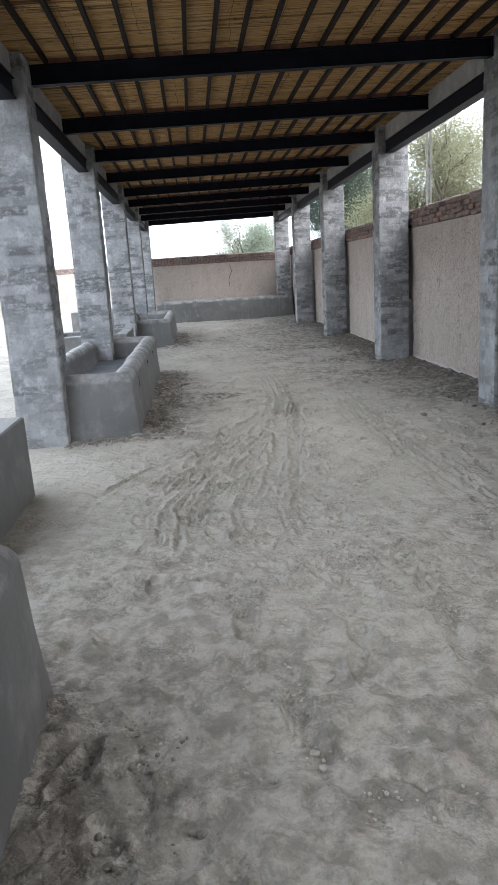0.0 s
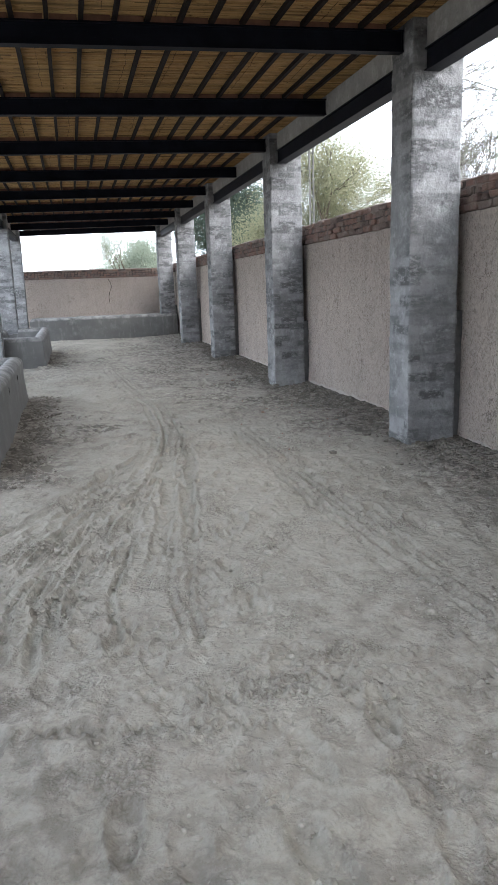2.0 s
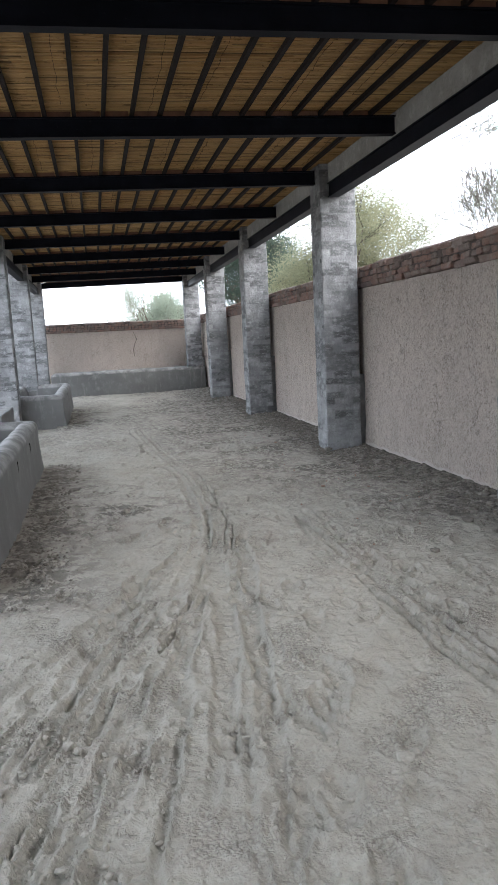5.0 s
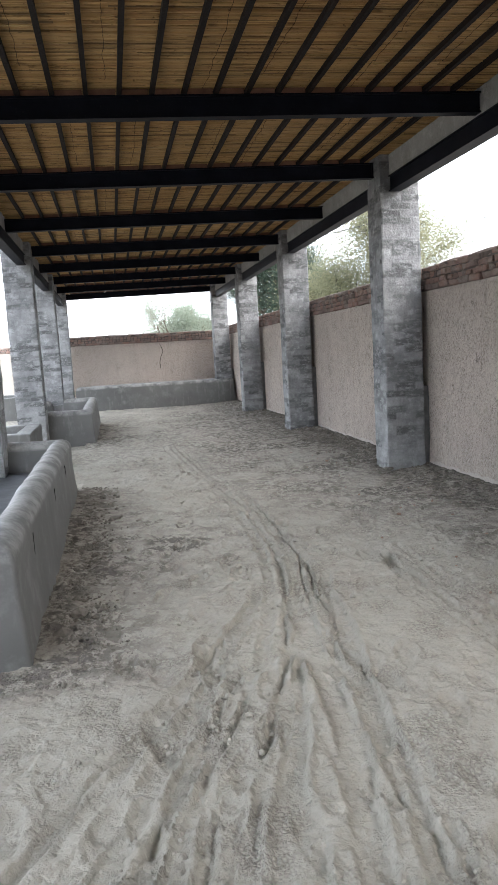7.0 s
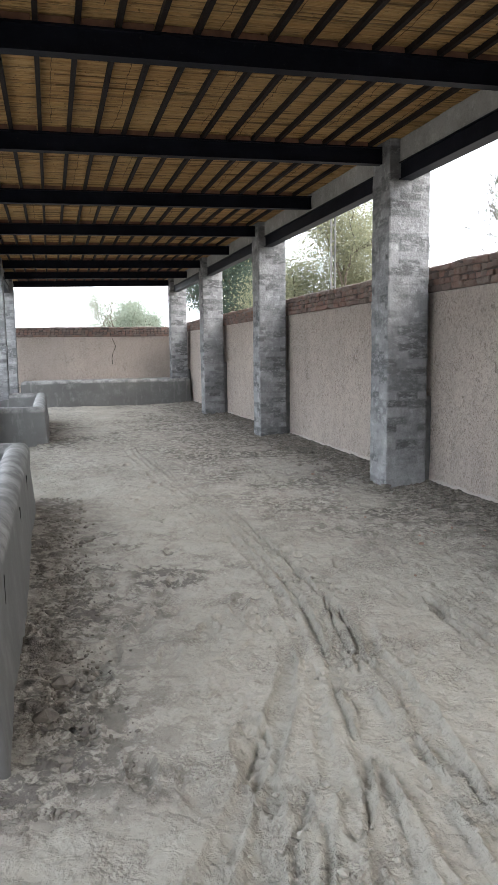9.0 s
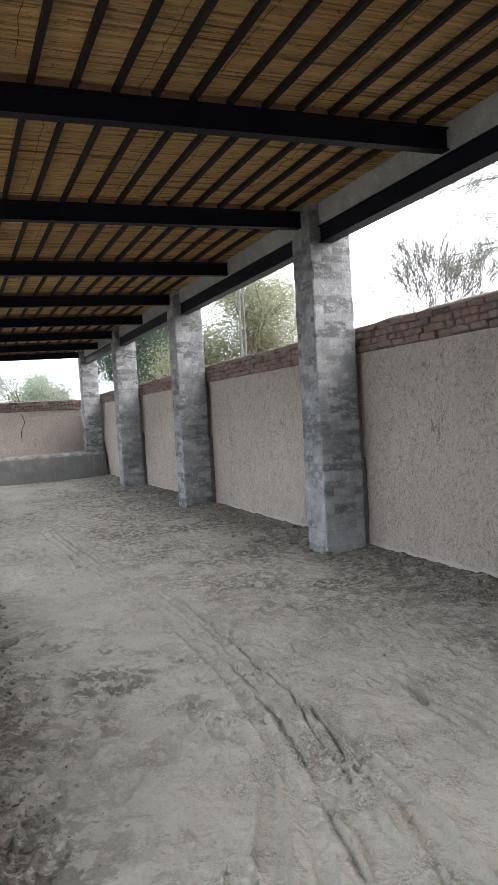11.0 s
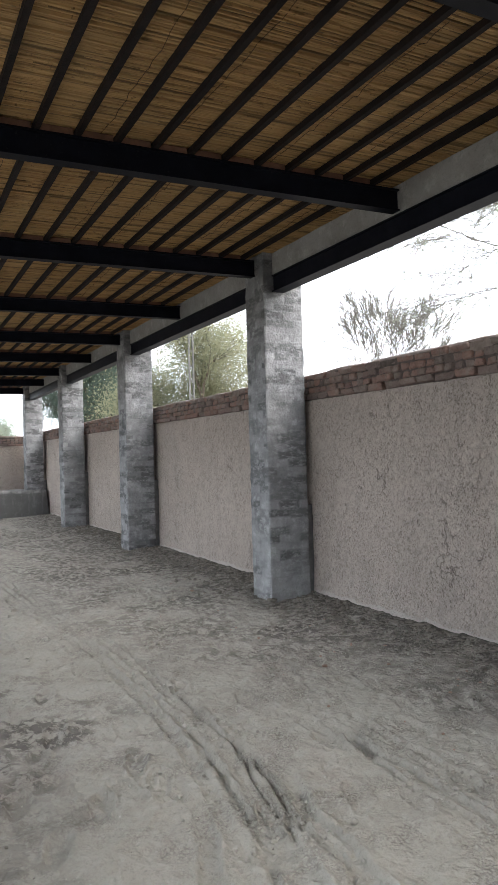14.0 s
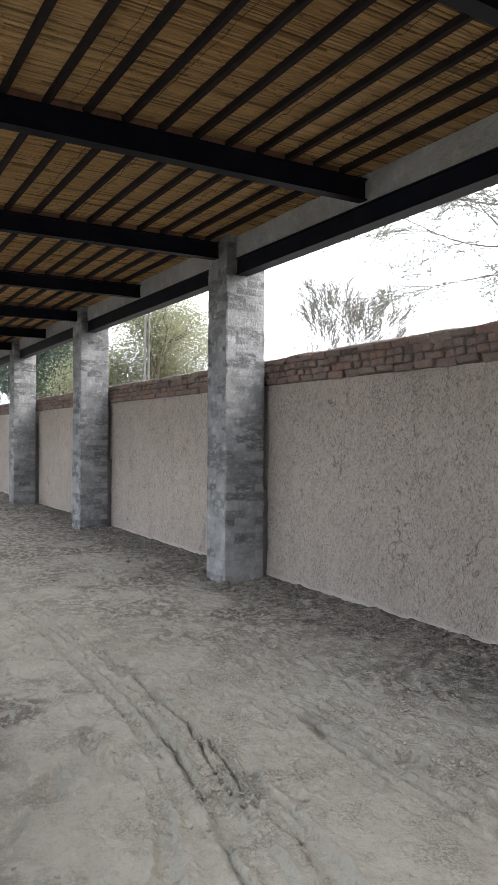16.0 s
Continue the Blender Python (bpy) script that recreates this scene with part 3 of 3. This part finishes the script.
def tie_twine(x, y0, y1, seed):
    rs = random.Random(seed)
    cu = bpy.data.curves.new("tie_twine", "CURVE")
    cu.dimensions, cu.bevel_depth, cu.bevel_resolution = "3D", 0.0017, 1
    sp = cu.splines.new("POLY")
    n = int((y1 - y0) / 0.05)
    sp.points.add(n)
    d = 0.0
    for i in range(n + 1):
        d = d * 0.93 + rs.uniform(-0.007, 0.007)
        sag = 0.004 + (0.02 if rs.random() < 0.06 else 0)
        sp.points[i].co = (x + d, y0 + (y1 - y0) * i / n, reed_z(x + d) - sag, 1)
    cu.materials.append(TWINE)
    tagged(new("tie_twine", cu), "thin dark twine stitched through the reed matting", "twine", "matting twine")


for k in range(17):
    for j in range(10):
        if (k * 7 + j * 3) % 5 < 2:
            y = -1.5 + j * 2.2
            tie_twine(BATTEN_X[k] + 0.06 + 0.13 * ((k * 5 + j * 3) % 7) / 7, y, y + 1.3 + 0.12 * ((k + j) % 6), k * 31 + j)


# ---- boundary walls ----
def plaster_panel(name, length, height, thick, amp, material, label):
    """A wall with an uneven plastered face; the face looks along -y, the length runs along x."""
    step = 0.045
    xs, zs = np.arange(0, length + step, step).clip(max=length), np.arange(-0.15, height + step, step).clip(max=height)
    X, Zg = np.meshgrid(xs, zs)
    Y = -(fbm(X, Zg, 1.3, 3, 2) - 0.45) * amp - (fbm(X, Zg, 7, 3, 6) - 0.45) * amp * 0.6
    Y += 0.02 * np.clip((0.18 - Zg) / 0.18, 0, 1) * (fbm(X, Zg, 6, 2, 4) - 0.6)
    n, m = X.shape
    verts = np.stack([X, Y, Zg], -1).reshape(-1, 3).tolist()
    faces = [(r * m + c, r * m + c + 1, (r + 1) * m + c + 1, (r + 1) * m + c) for r in range(n - 1) for c in range(m - 1)]
    b = len(verts)
    verts += [(0, thick, -0.15), (length, thick, -0.15), (length, thick, height), (0, thick, height)]
    faces += [(b + 1, b, b + 3, b + 2), [(n - 1) * m + c for c in range(m)] + [b + 2, b + 3],
              [r * m for r in range(n)][::-1] + [b, b + 3][::1], [r * m + m - 1 for r in range(n)] + [b + 2, b + 1]]
    ob = new(name, from_arrays(name, verts, faces, material))
    return tagged(ob, label, "wall", kind="structure")


RIGHT_Y0 = -8.0
wall_right = plaster_panel("wall_east", BACK_Y - RIGHT_Y0, PLASTER_TOP, 0.23, 0.03, PLASTER, "boundary wall in rough grey-brown mud plaster under exposed bricks")
wall_right.matrix_basis = pose(WALL_X, BACK_Y, 0, 0, 0, -90)
wall_back = plaster_panel("wall_north", 5.2, BACK_TOP, 0.23, 0.025, PLASTER, "far boundary wall in grey-brown mud plaster under exposed bricks")
wall_back.matrix_basis = pose(-1.745, BACK_Y, 0)
wall_yard = plaster_panel("wall_yard", 20.0, 2.0, 0.23, 0.025, PALE_PLASTER, "pale plastered wall at the far side of the yard")
wall_yard.matrix_basis = pose(-18.4, YARD_Y, 0)
wall_left = plaster_panel("wall_west", 48.0, 2.2, 0.23, 0.03, PALE_PLASTER, "pale plastered wall closing the yard")
wall_left.matrix_basis = pose(-18.5, -10, 0, 0, 0, 90)
wall_south = plaster_panel("wall_south", 22.0, 2.2, 0.23, 0.03, PALE_PLASTER, "pale plastered wall closing the yard behind the shed")
wall_south.matrix_basis = pose(3.6, -9.5, 0, 0, 0, 180)


def crack(points, width):
    bm = bmesh.new()
    for (x, y, z), (x2, y2, z2) in zip(points, points[1:]):
        v = [bm.verts.new(p) for p in ((x - width, y, z), (x + width, y, z), (x2 + width, y2, z2), (x2 - width, y2, z2))]
        bm.faces.new(v)
    ob = new("wall_crack", mesh_of(bm, "wall_crack", DARK))
    tagged(ob, "jagged dark crack in the far wall's plaster", "crack", kind="structure")


crack([(1.35 + dx, BACK_Y - 0.028, zz) for dx, zz in ((0.0, 1.86), (0.06, 1.72), (0.09, 1.62), (0.01, 1.45), (-0.03, 1.28), (-0.01, 1.1))], 0.008)


# ---- feeding troughs ----
def trough(name, x0, x1, y0, y1, top, floor, rim, label, slots=(), rounded=True, taper=0.05):
    """Rings of a rounded rectangle, from the foot up over the rim and down to the basin's floor."""
    empty = new(name)
    cx, cy = (x0 + x1) / 2, (y0 + y1) / 2
    empty.location = (cx, cy, 0)
    hx, hy = (x1 - x0) / 2, (y1 - y0) / 2
    steps = 7
    profile = [(taper * k / steps, -0.1 + (top - 0.08) * k / steps) for k in range(steps)]
    if rounded:
        profile += [(taper + rim / 2 * (1 - math.cos(a)), top - 0.10 + 0.10 * math.sin(a)) for a in [math.pi * k / 10 for k in range(11)]]
    else:
        profile += [(taper, top - 0.012), (taper + 0.012, top), (taper + rim - 0.012, top), (taper + rim, top - 0.012)]
    profile += [(taper + rim + 0.015, (top + floor) / 2), (taper + rim + 0.03, floor + 0.03), (taper + rim + 0.07, floor)]
    rings = []
    bm = bmesh.new()
    for d, z in profile:
        a, b = hx - d, hy - d
        r = 0.022 if rounded else 0.012
        pts = []
        for sx, sy, g in ((1, -1, -90), (1, 1, 0), (-1, 1, 90), (-1, -1, 180)):
            for k in range(4):
                t = radians(g + 30 * k)
                pts.append((sx * (a - r) + r * math.cos(t), sy * (b - r) + r * math.sin(t)))
        ring = []
        for i, p in enumerate(pts):
            ring.append(p)
            q = pts[(i + 1) % len(pts)]
            if i % 4 == 3:
                n = 36 if abs(q[1] - p[1]) > abs(q[0] - p[0]) else 12
                n = n if hy > hx else 48 - n
                ring += [(p[0] + (q[0] - p[0]) * k / n, p[1] + (q[1] - p[1]) * k / n) for k in range(1, n)]
        amp = 1.0 if rounded else 0.4
        row = []
        for x, y in ring:
            q = Vector((x + cx, y + cy, z))
            row.append(bm.verts.new(Vector((x, y, z)) + amp * (noise.noise_vector(q * 1.7) * 0.016 + noise.noise_vector(q * 6) * 0.005)))
        rings.append(row)
    for p, q in zip(rings, rings[1:]):
        for i in range(len(p)):
            bm.faces.new((p[i], p[(i + 1) % len(p)], q[(i + 1) % len(p)], q[i]))
    basin = part("basin", bm, TROUGH, empty, smooth=rounded)
    worn = [1.0 if rounded and v.co.z > top - 0.09 else 0.0 for v in basin.data.vertices]
    basin.data.attributes.new("rim", "FLOAT", "POINT").data.foreach_set("value", worn)
    d, z = profile[-2]
    part("basin_floor", boxes((d - hx - 0.01, hx - d + 0.01, d - hy - 0.01, hy - d + 0.01, floor - 0.05, floor + 0.012)), BASIN_CEMENT, empty, "dark cement floor of the basin")
    for y in slots:
        at = Vector((x1 - taper, y, 0.435))
        face = hx - taper * 0.535 / (top - 0.08) + noise.noise_vector(at * 1.7).x * 0.016 + noise.noise_vector(at * 6).x * 0.005
        part("tether_slot", boxes((face - 0.02, face + 0.004, y - cy - 0.006, y - cy + 0.006, 0.37, 0.50)), DARK, empty, "narrow dark slot for a tether")
    return tagged(empty, label, "feeding trough" if rounded else "water tank", "feeding troughs" if rounded else "water tanks")


trough("feeding_trough", -1.80, -0.59, 6.72, 11.42, 0.64, 0.31, 0.21, "long grey cement feeding trough with rounded rims around a pier", (7.55, 8.95, 10.15))
trough("feeding_trough", -1.80, -0.48, 15.82, 20.15, 0.62, 0.31, 0.21, "grey cement feeding trough with rounded rims at the far bay", (16.6, 18.0))
trough("feeding_trough", -1.80, -0.60, -2.4, 2.36, 0.69, 0.31, 0.21, "long grey cement feeding trough beside the walkway")
trough("feeding_trough", -1.26, 3.44, 24.02, 24.95, 0.71, 0.3, 0.21, "grey cement feeding trough along the far end of the shed")
for x1, y0, y1, h in ((-1.27, 3.55, 5.05, 0.60), (-1.22, 12.7, 14.2, 0.58), (-2.3, 22.4, 24.3, 0.62)):
    trough("water_tank", x1 - 1.5, x1, y0, y1, h, 0.25, 0.2, "square-edged grey cement water tank in the open yard", (), False, 0.0)


# ---- loose earth ----
def scatter(name, spots, size, material, label, category, seed):
    """Many small angular lumps lying on the ground, as one mesh."""
    rs = np.random.RandomState(seed)
    ico = bmesh.new()
    bmesh.ops.create_icosphere(ico, subdivisions=1, radius=1)
    base = np.array([v.co[:] for v in ico.verts])
    tri = np.array([[v.index for v in f.verts] for f in ico.faces])
    ico.free()
    vs, fs = [], []
    for k, (x, y, z) in enumerate(spots):
        r = size * rs.lognormal(0, 0.5)
        vs.append(base * (1 + 0.5 * (rs.rand(len(base), 1) - 0.5)) * r * rs.uniform(0.6, 1.3, 3) * (1, 1, 0.7) + (x, y, z + r * 0.15))
        fs.append(tri + k * len(base))
    ob = new(name, from_arrays(name, np.concatenate(vs), np.concatenate(fs), material))
    tagged(ob, label, category, kind="stuff")


def soil_height(x, y):
    return float((fbm(x, y, 0.5, 3, 1) - 0.45) * 0.05 + (fbm(x, y, 2.4, 3, 5) - 0.45) * 0.028)


rs = np.random.RandomState(12)
HEAPS = np.stack([rs.uniform(-0.4, 2.8, 110), rs.uniform(0.8, 11, 110)], -1)
spots, crumbs = [], []
for k in range(30000):
    kind = rs.rand()
    z = 0.0
    if kind < 0.42:
        x, y = WALL_X - 0.03 - abs(rs.normal(0, 0.26)), rs.uniform(4, 17)
        z = 0.035 * max(0, 1 - (WALL_X - x) / 1.25)
    elif kind < 0.54:
        x, y, z = -0.57 + abs(rs.normal(0, 0.16)), rs.uniform(6.5, 11.6), 0.015
    elif kind < 0.57:
        x, y, z = rs.uniform(-1.3, -0.4), 6.72 - abs(rs.normal(0, 0.1)), 0.008
    elif kind < 0.61:
        x, y, z = -0.6 + abs(rs.normal(0, 0.22)), rs.uniform(0.7, 2.2), 0.01
    elif kind < 0.94:
        j = int(rs.rand() * 110)
        x, y = HEAPS[j, 0] + rs.normal(0, 0.13), HEAPS[j, 1] + rs.normal(0, 0.16)
    else:
        x, y = rs.uniform(-1.2, 3), rs.uniform(1.0, 14)
    (spots if kind < 0.61 else crumbs).append((x, y, soil_height(x, y) + z + 0.004))
scatter("soil_clods", spots, 0.0062, STONE, "small dark clods of dug earth along wall and troughs", "soil clods", 5)
lumps = []
for k in range(2600):
    if k % 3:
        x, y = WALL_X - 0.05 - abs(rs.normal(0, 0.33)), rs.uniform(4, 20)
    else:
        x, y = -0.53 + abs(rs.normal(0, 0.13)), rs.uniform(6.6, 11.5)
    lumps.append((x, y, soil_height(x, y) + 0.045 * max(0, 1 - (WALL_X - x) / 1.25) ** 2 + 0.014))
scatter("earth_lumps", lumps, 0.013, STONE, "larger broken lumps of dark earth by wall and trough", "earth lumps", 15)
scatter("brick_crumbs", [(x, y, soil_height(x, y) + 0.02) for x, y in zip(rs.uniform(1.7, 3.1, 60), rs.uniform(6.5, 13, 60))], 0.007, RUBBLE, "small crumbs of red brick on the soil", "brick crumbs", 6)

scatter("soil_crumbs", crumbs, 0.005, CRUMB, "small pale crumbs of dry soil on the ground", "soil crumbs", 8)

ob = new("plastic_scrap", mesh_of(boxes((-0.012, 0.014, -0.008, 0.009, 0, 0.006)), "plastic_scrap", BLUE))
ob.matrix_basis = pose(0.34, 2.05, soil_height(0.34, 2.05) + 0.012, 12, 8, 30)
tagged(ob, "tiny scrap of bright blue plastic lying on the soil", "litter")


# ---- trees ----
def tree(name, label, base, height, spread, leaf, leaves, size, trunk, seed, levels=4, droop=0.0, first=0.25, clump=0.28, stems=1, thin=0.55, fork=0.0, fan=(0.2, 0.6)):
    rs = random.Random(seed)
    empty = new(name)
    empty.location = base
    wood_v, wood_f, tips = [], [], []

    def limb(a, b, ra, rb, bend):
        k, seg = 5, 4
        start = len(wood_v)
        axis = (b - a).normalized()
        side = axis.orthogonal().normalized()
        other = axis.cross(side)
        for s in range(seg + 1):
            f = s / seg
            c = a.lerp(b, f) + bend * math.sin(f * math.pi)
            r = ra + (rb - ra) * f
            for i in range(k):
                g = 2 * math.pi * i / k
                wood_v.append(c + side * (math.cos(g) * r) + other * (math.sin(g) * r))
        for s in range(seg):
            for i in range(k):
                p, q = start + s * k + i, start + s * k + (i + 1) % k
                wood_f.append((p, q, q + k, p + k))

    def grow(a, way, length, r, level):
        way = (way + Vector((0, 0, -droop * (levels - level)))).normalized()
        b = a + way * length
        limb(a, b, r, r * 0.62, Vector((rs.uniform(-1, 1), rs.uniform(-1, 1), rs.uniform(-1, 1))) * length * 0.06)
        if level <= 1:
            tips.append((a, b))
        if level == 0:
            return
        n = 3 if level > 1 else 4
        for k in range(n):
            f = 1.0 if k == 0 else rs.uniform(0.35, 0.95)
            turn = Vector((rs.gauss(0, 1), rs.gauss(0, 1), rs.gauss(0.25, 0.7)))
            grow(a.lerp(b, f), (way + turn * spread * (0.35 if k == 0 else 0.75)).normalized(), length * rs.uniform(0.6, 0.82), max(r * thin, 0.005), level - 1)

    for k in range(stems):
        g, out = 2 * math.pi * (k + rs.random() * 0.6) / stems, 0.1 if stems == 1 else rs.uniform(*fan)
        grow(Vector((0, 0, fork - 0.2)), Vector((out * math.cos(g), out * math.sin(g), 1)), height * first + 0.2, trunk, levels)
    if fork:
        limb(Vector((0, 0, -0.2)), Vector((0, 0, fork)), trunk * 2.6, trunk * 1.5, Vector((0.05, 0.04, 0)))
    top = max(v.z for v in wood_v)
    f = height / top
    wood_v = [Vector((v.x * f, v.y * f, v.z * f)) for v in wood_v]
    tips = [(a * f, b * f) for a, b in tips]
    ob = new("trunk", from_arrays("trunk", wood_v, wood_f, GLARE_BARK if stems > 1 else BARK, True))
    ob.parent = empty
    vs, fs = [], []
    for k in range(leaves):
        a, b = tips[rs.randrange(len(tips))]
        c = a.lerp(b, rs.uniform(0.1, 1.1)) + Vector((rs.gauss(0, 1), rs.gauss(0, 1), rs.gauss(0, 0.8))) * clump
        u = Vector((rs.gauss(0, 1), rs.gauss(0, 1), rs.gauss(0, 1))).normalized()
        w = u.orthogonal().normalized()
        s = size * rs.uniform(0.6, 1.4)
        p = len(vs)
        vs += [c - u * s, c + w * s * 0.38, c + u * s, c - w * s * 0.38]
        fs.append((p, p + 1, p + 2, p + 3))
    ob = new("crown", from_arrays("crown", vs, fs, leaf))
    ob.parent = empty
    return tagged(empty, label, "tree")


tree("tree", "bushy tree with yellow-green leaves behind the boundary wall", (11.2, 31, 0), 7.8, 0.85, LEAF_GOLD, 64000, 0.055, 0.12, 5, 5, 0.0, 0.22, 0.62)
tree("tree", "bushy yellow-green tree beside the utility pole", (13.3, 33.5, 0), 7.6, 0.85, LEAF_GOLD, 48000, 0.055, 0.12, 15, 5, 0.0, 0.22, 0.62)
tree("tree", "dense dark green tree behind the boundary wall", (8.2, 39, 0), 7.2, 0.9, LEAF_DARK, 46000, 0.065, 0.22, 8, 5, 0.0, 0.2, 0.5)
tree("tree", "dense dark green tree in the far corner", (11.2, 41, 0), 7.0, 0.9, LEAF_DARK, 34000, 0.065, 0.22, 18, 5, 0.0, 0.2, 0.5)
tree("tree", "feathery small tree with thin upright shoots", (9.2, 16.8, 0), 5.4, 0.62, LEAF_GLARE, 7000, 0.024, 0.014, 21, 5, -0.03, 0.11, 0.17, 8, 0.6, 2.7, (0.3, 1.7))
tree("tree", "sparse tree with thin drooping twigs over the wall", (9.6, 10.6, 0), 7.6, 0.75, LEAF_GLARE, 64000, 0.03, 0.04, 9, 6, 0.05, 0.22, 0.15, 5, 0.6, 2.2, (0.3, 0.9))
tree("tree", "green tree far beyond the end wall, its leaves paled for haze", (5.9, 62, 0), 5.4, 0.9, LEAF_HAZED, 24000, 0.10, 0.14, 30, 5, 0.0, 0.2, 0.55)
tree("tree", "low green tree far beyond the end wall, its leaves paled for haze", (7.9, 63, 0), 4.9, 0.9, LEAF_HAZED, 20000, 0.10, 0.14, 35, 5, 0.0, 0.2, 0.5)
tree("tree", "thin tree far beyond the end wall, its leaves paled for haze", (4.9, 60, 0), 6.5, 0.7, LEAF_HAZED, 2600, 0.08, 0.10, 33, 5, 0.0, 0.25, 0.3)


def utility_pole(x, y, height):
    empty = new("utility_pole")
    empty.location = (x, y, 0)
    for dx in (-0.075, 0.075):
        part("post", boxes((dx - 0.025, dx + 0.025, -0.05, 0.05, -0.2, height)), POLE, empty)
    for k in range(int(height / 0.55)):
        part("rung", boxes((-0.05, 0.05, -0.03, 0.03, 0.4 + k * 0.55, 0.46 + k * 0.55)), POLE, empty)
    tagged(empty, "grey lattice utility pole standing among the trees", "utility pole")


utility_pole(9.7, 28.8, 9.0)
cu = bpy.data.curves.new("overhead_cable", "CURVE")
cu.dimensions, cu.bevel_depth = "3D", 0.016
sp = cu.splines.new("POLY")
sp.points.add(16)
for k in range(17):
    f = k / 16
    sp.points[k].co = (9.62 - 8.0 * f, 28.8 + 5.0 * f, 5.9 - 0.2 * f - 1.2 * f * (1 - f), 1)
cu.materials.append(POLE)
tagged(new("overhead_cable", cu), "thin pale cable strung from the utility pole", "cable")
bm = boxes((-0.5, 0.5, -0.4, 0.4, -0.2, 8.0), (-0.6, 0.6, -0.5, 0.5, 8.0, 8.25))
# the tower's concrete is coloured paler and bluer to imitate haze
ob = new("concrete_tower", mesh_of(bm, "concrete_tower", plain_material("haze_paled_concrete", (0.62, 0.63, 0.64), (0.56, 0.57, 0.58), 1.0, 0.9)))
ob.location = (4.6, 88, 0)
tagged(ob, "square tower far beyond the wall, its concrete paled for haze", "tower")


# ---- bricks of the wall tops ----
def brick_block(seed, length):
    rs = random.Random(seed)
    bm = bmesh.new()
    v = box(bm, -length / 2, length / 2, 0, 0.11, 0, 0.058)
    for p in v:
        p.co += Vector((rs.uniform(-0.013, 0.013), rs.uniform(-0.014, 0.014), rs.uniform(-0.009, 0.009)))
    bmesh.ops.bevel(bm, geom=bm.edges[:], offset=0.009, segments=1, affect="EDGES")
    return mesh_of(bm, "brick", BRICK)


STRETCHERS = [brick_block(k, 0.20) for k in range(6)]
HEADERS = [brick_block(40 + k, 0.09) for k in range(4)]


def coping(wall, length, base, singles):
    """Four courses of brick on a wall, in the wall's own space; singles: the stretch built brick by brick."""
    rs = random.Random(int(length * 10))
    part("mortar_bed", boxes((0, length, 0.008, 0.22, base, base + 0.262)), MORTAR, wall)
    xs = np.arange(0, length, 0.05)
    lip = 0.012 - 0.055 * np.clip(fbm(xs, xs * 0, 2.3, 4, 3) - 0.3, 0, 1)
    low = base + 0.245 - 0.16 * np.clip(fbm(xs, xs * 0 + 5, 1.8, 4, 6) - 0.36, 0, 1) * 2
    high = base + 0.268 + 0.035 * fbm(xs, xs * 0 + 9, 2.8, 4, 8)
    rows = [np.stack([xs, y, z], -1) for y, z in ((lip * 0 + 0.03, low), (lip, low + 0.012), (lip + 0.008, high - 0.015), (lip + 0.04, high), (lip * 0 + 0.19, high - 0.006), (lip * 0 + 0.235, high - 0.05))]
    n = len(xs)
    quads = [(r * n + i, r * n + i + 1, (r + 1) * n + i + 1, (r + 1) * n + i) for r in range(5) for i in range(n - 1)]
    cap = new("mud_cap", from_arrays("mud_cap", np.concatenate(rows), quads, MUD))
    cap.parent = wall
    tagged(cap, "eroded mud capping over the top bricks")
    vs, fs = [], []
    for course in range(4):
        x = 0.02 + 0.1 * (course % 2)
        while x < length - 0.12:
            head = course in (1, 2) and wave(x, 3.0 + course, 0.9, 2) > 0.12 or course == 3 and wave(x, 9.0, 0.7, 5) > 0.6
            w = 0.105 if head else 0.216
            me = rs.choice(HEADERS if head else STRETCHERS)
            out = (-0.034, -0.014, -0.008, -0.004)[course] + rs.uniform(-0.018, 0.012)
            m = pose(x + w / 2, out, base + 0.004 + 0.068 * course + rs.uniform(-0.004, 0.004), rs.uniform(-1.5, 1.5), rs.uniform(-1.5, 1.5), rs.uniform(-2.5, 2.5))
            if singles[0] < x < singles[1]:
                ob = new("brick", me)
                ob.parent = wall
                ob.matrix_basis = m
            else:
                b = len(vs)
                vs += [m @ v.co for v in me.vertices]
                fs += [[b + i for i in p.vertices] for p in me.polygons]
            x += w
    ob = new("brick_courses", from_arrays("brick_courses", vs, fs, BRICK))
    ob.parent = wall
    ob["kind"] = "stuff"


coping(wall_right, BACK_Y - RIGHT_Y0, PLASTER_TOP, (BACK_Y - 15.2, BACK_Y - 6.2))
coping(wall_back, 5.2, BACK_TOP, (30, 30))
coping(wall_yard, 20.0, 2.0, (30, 30))
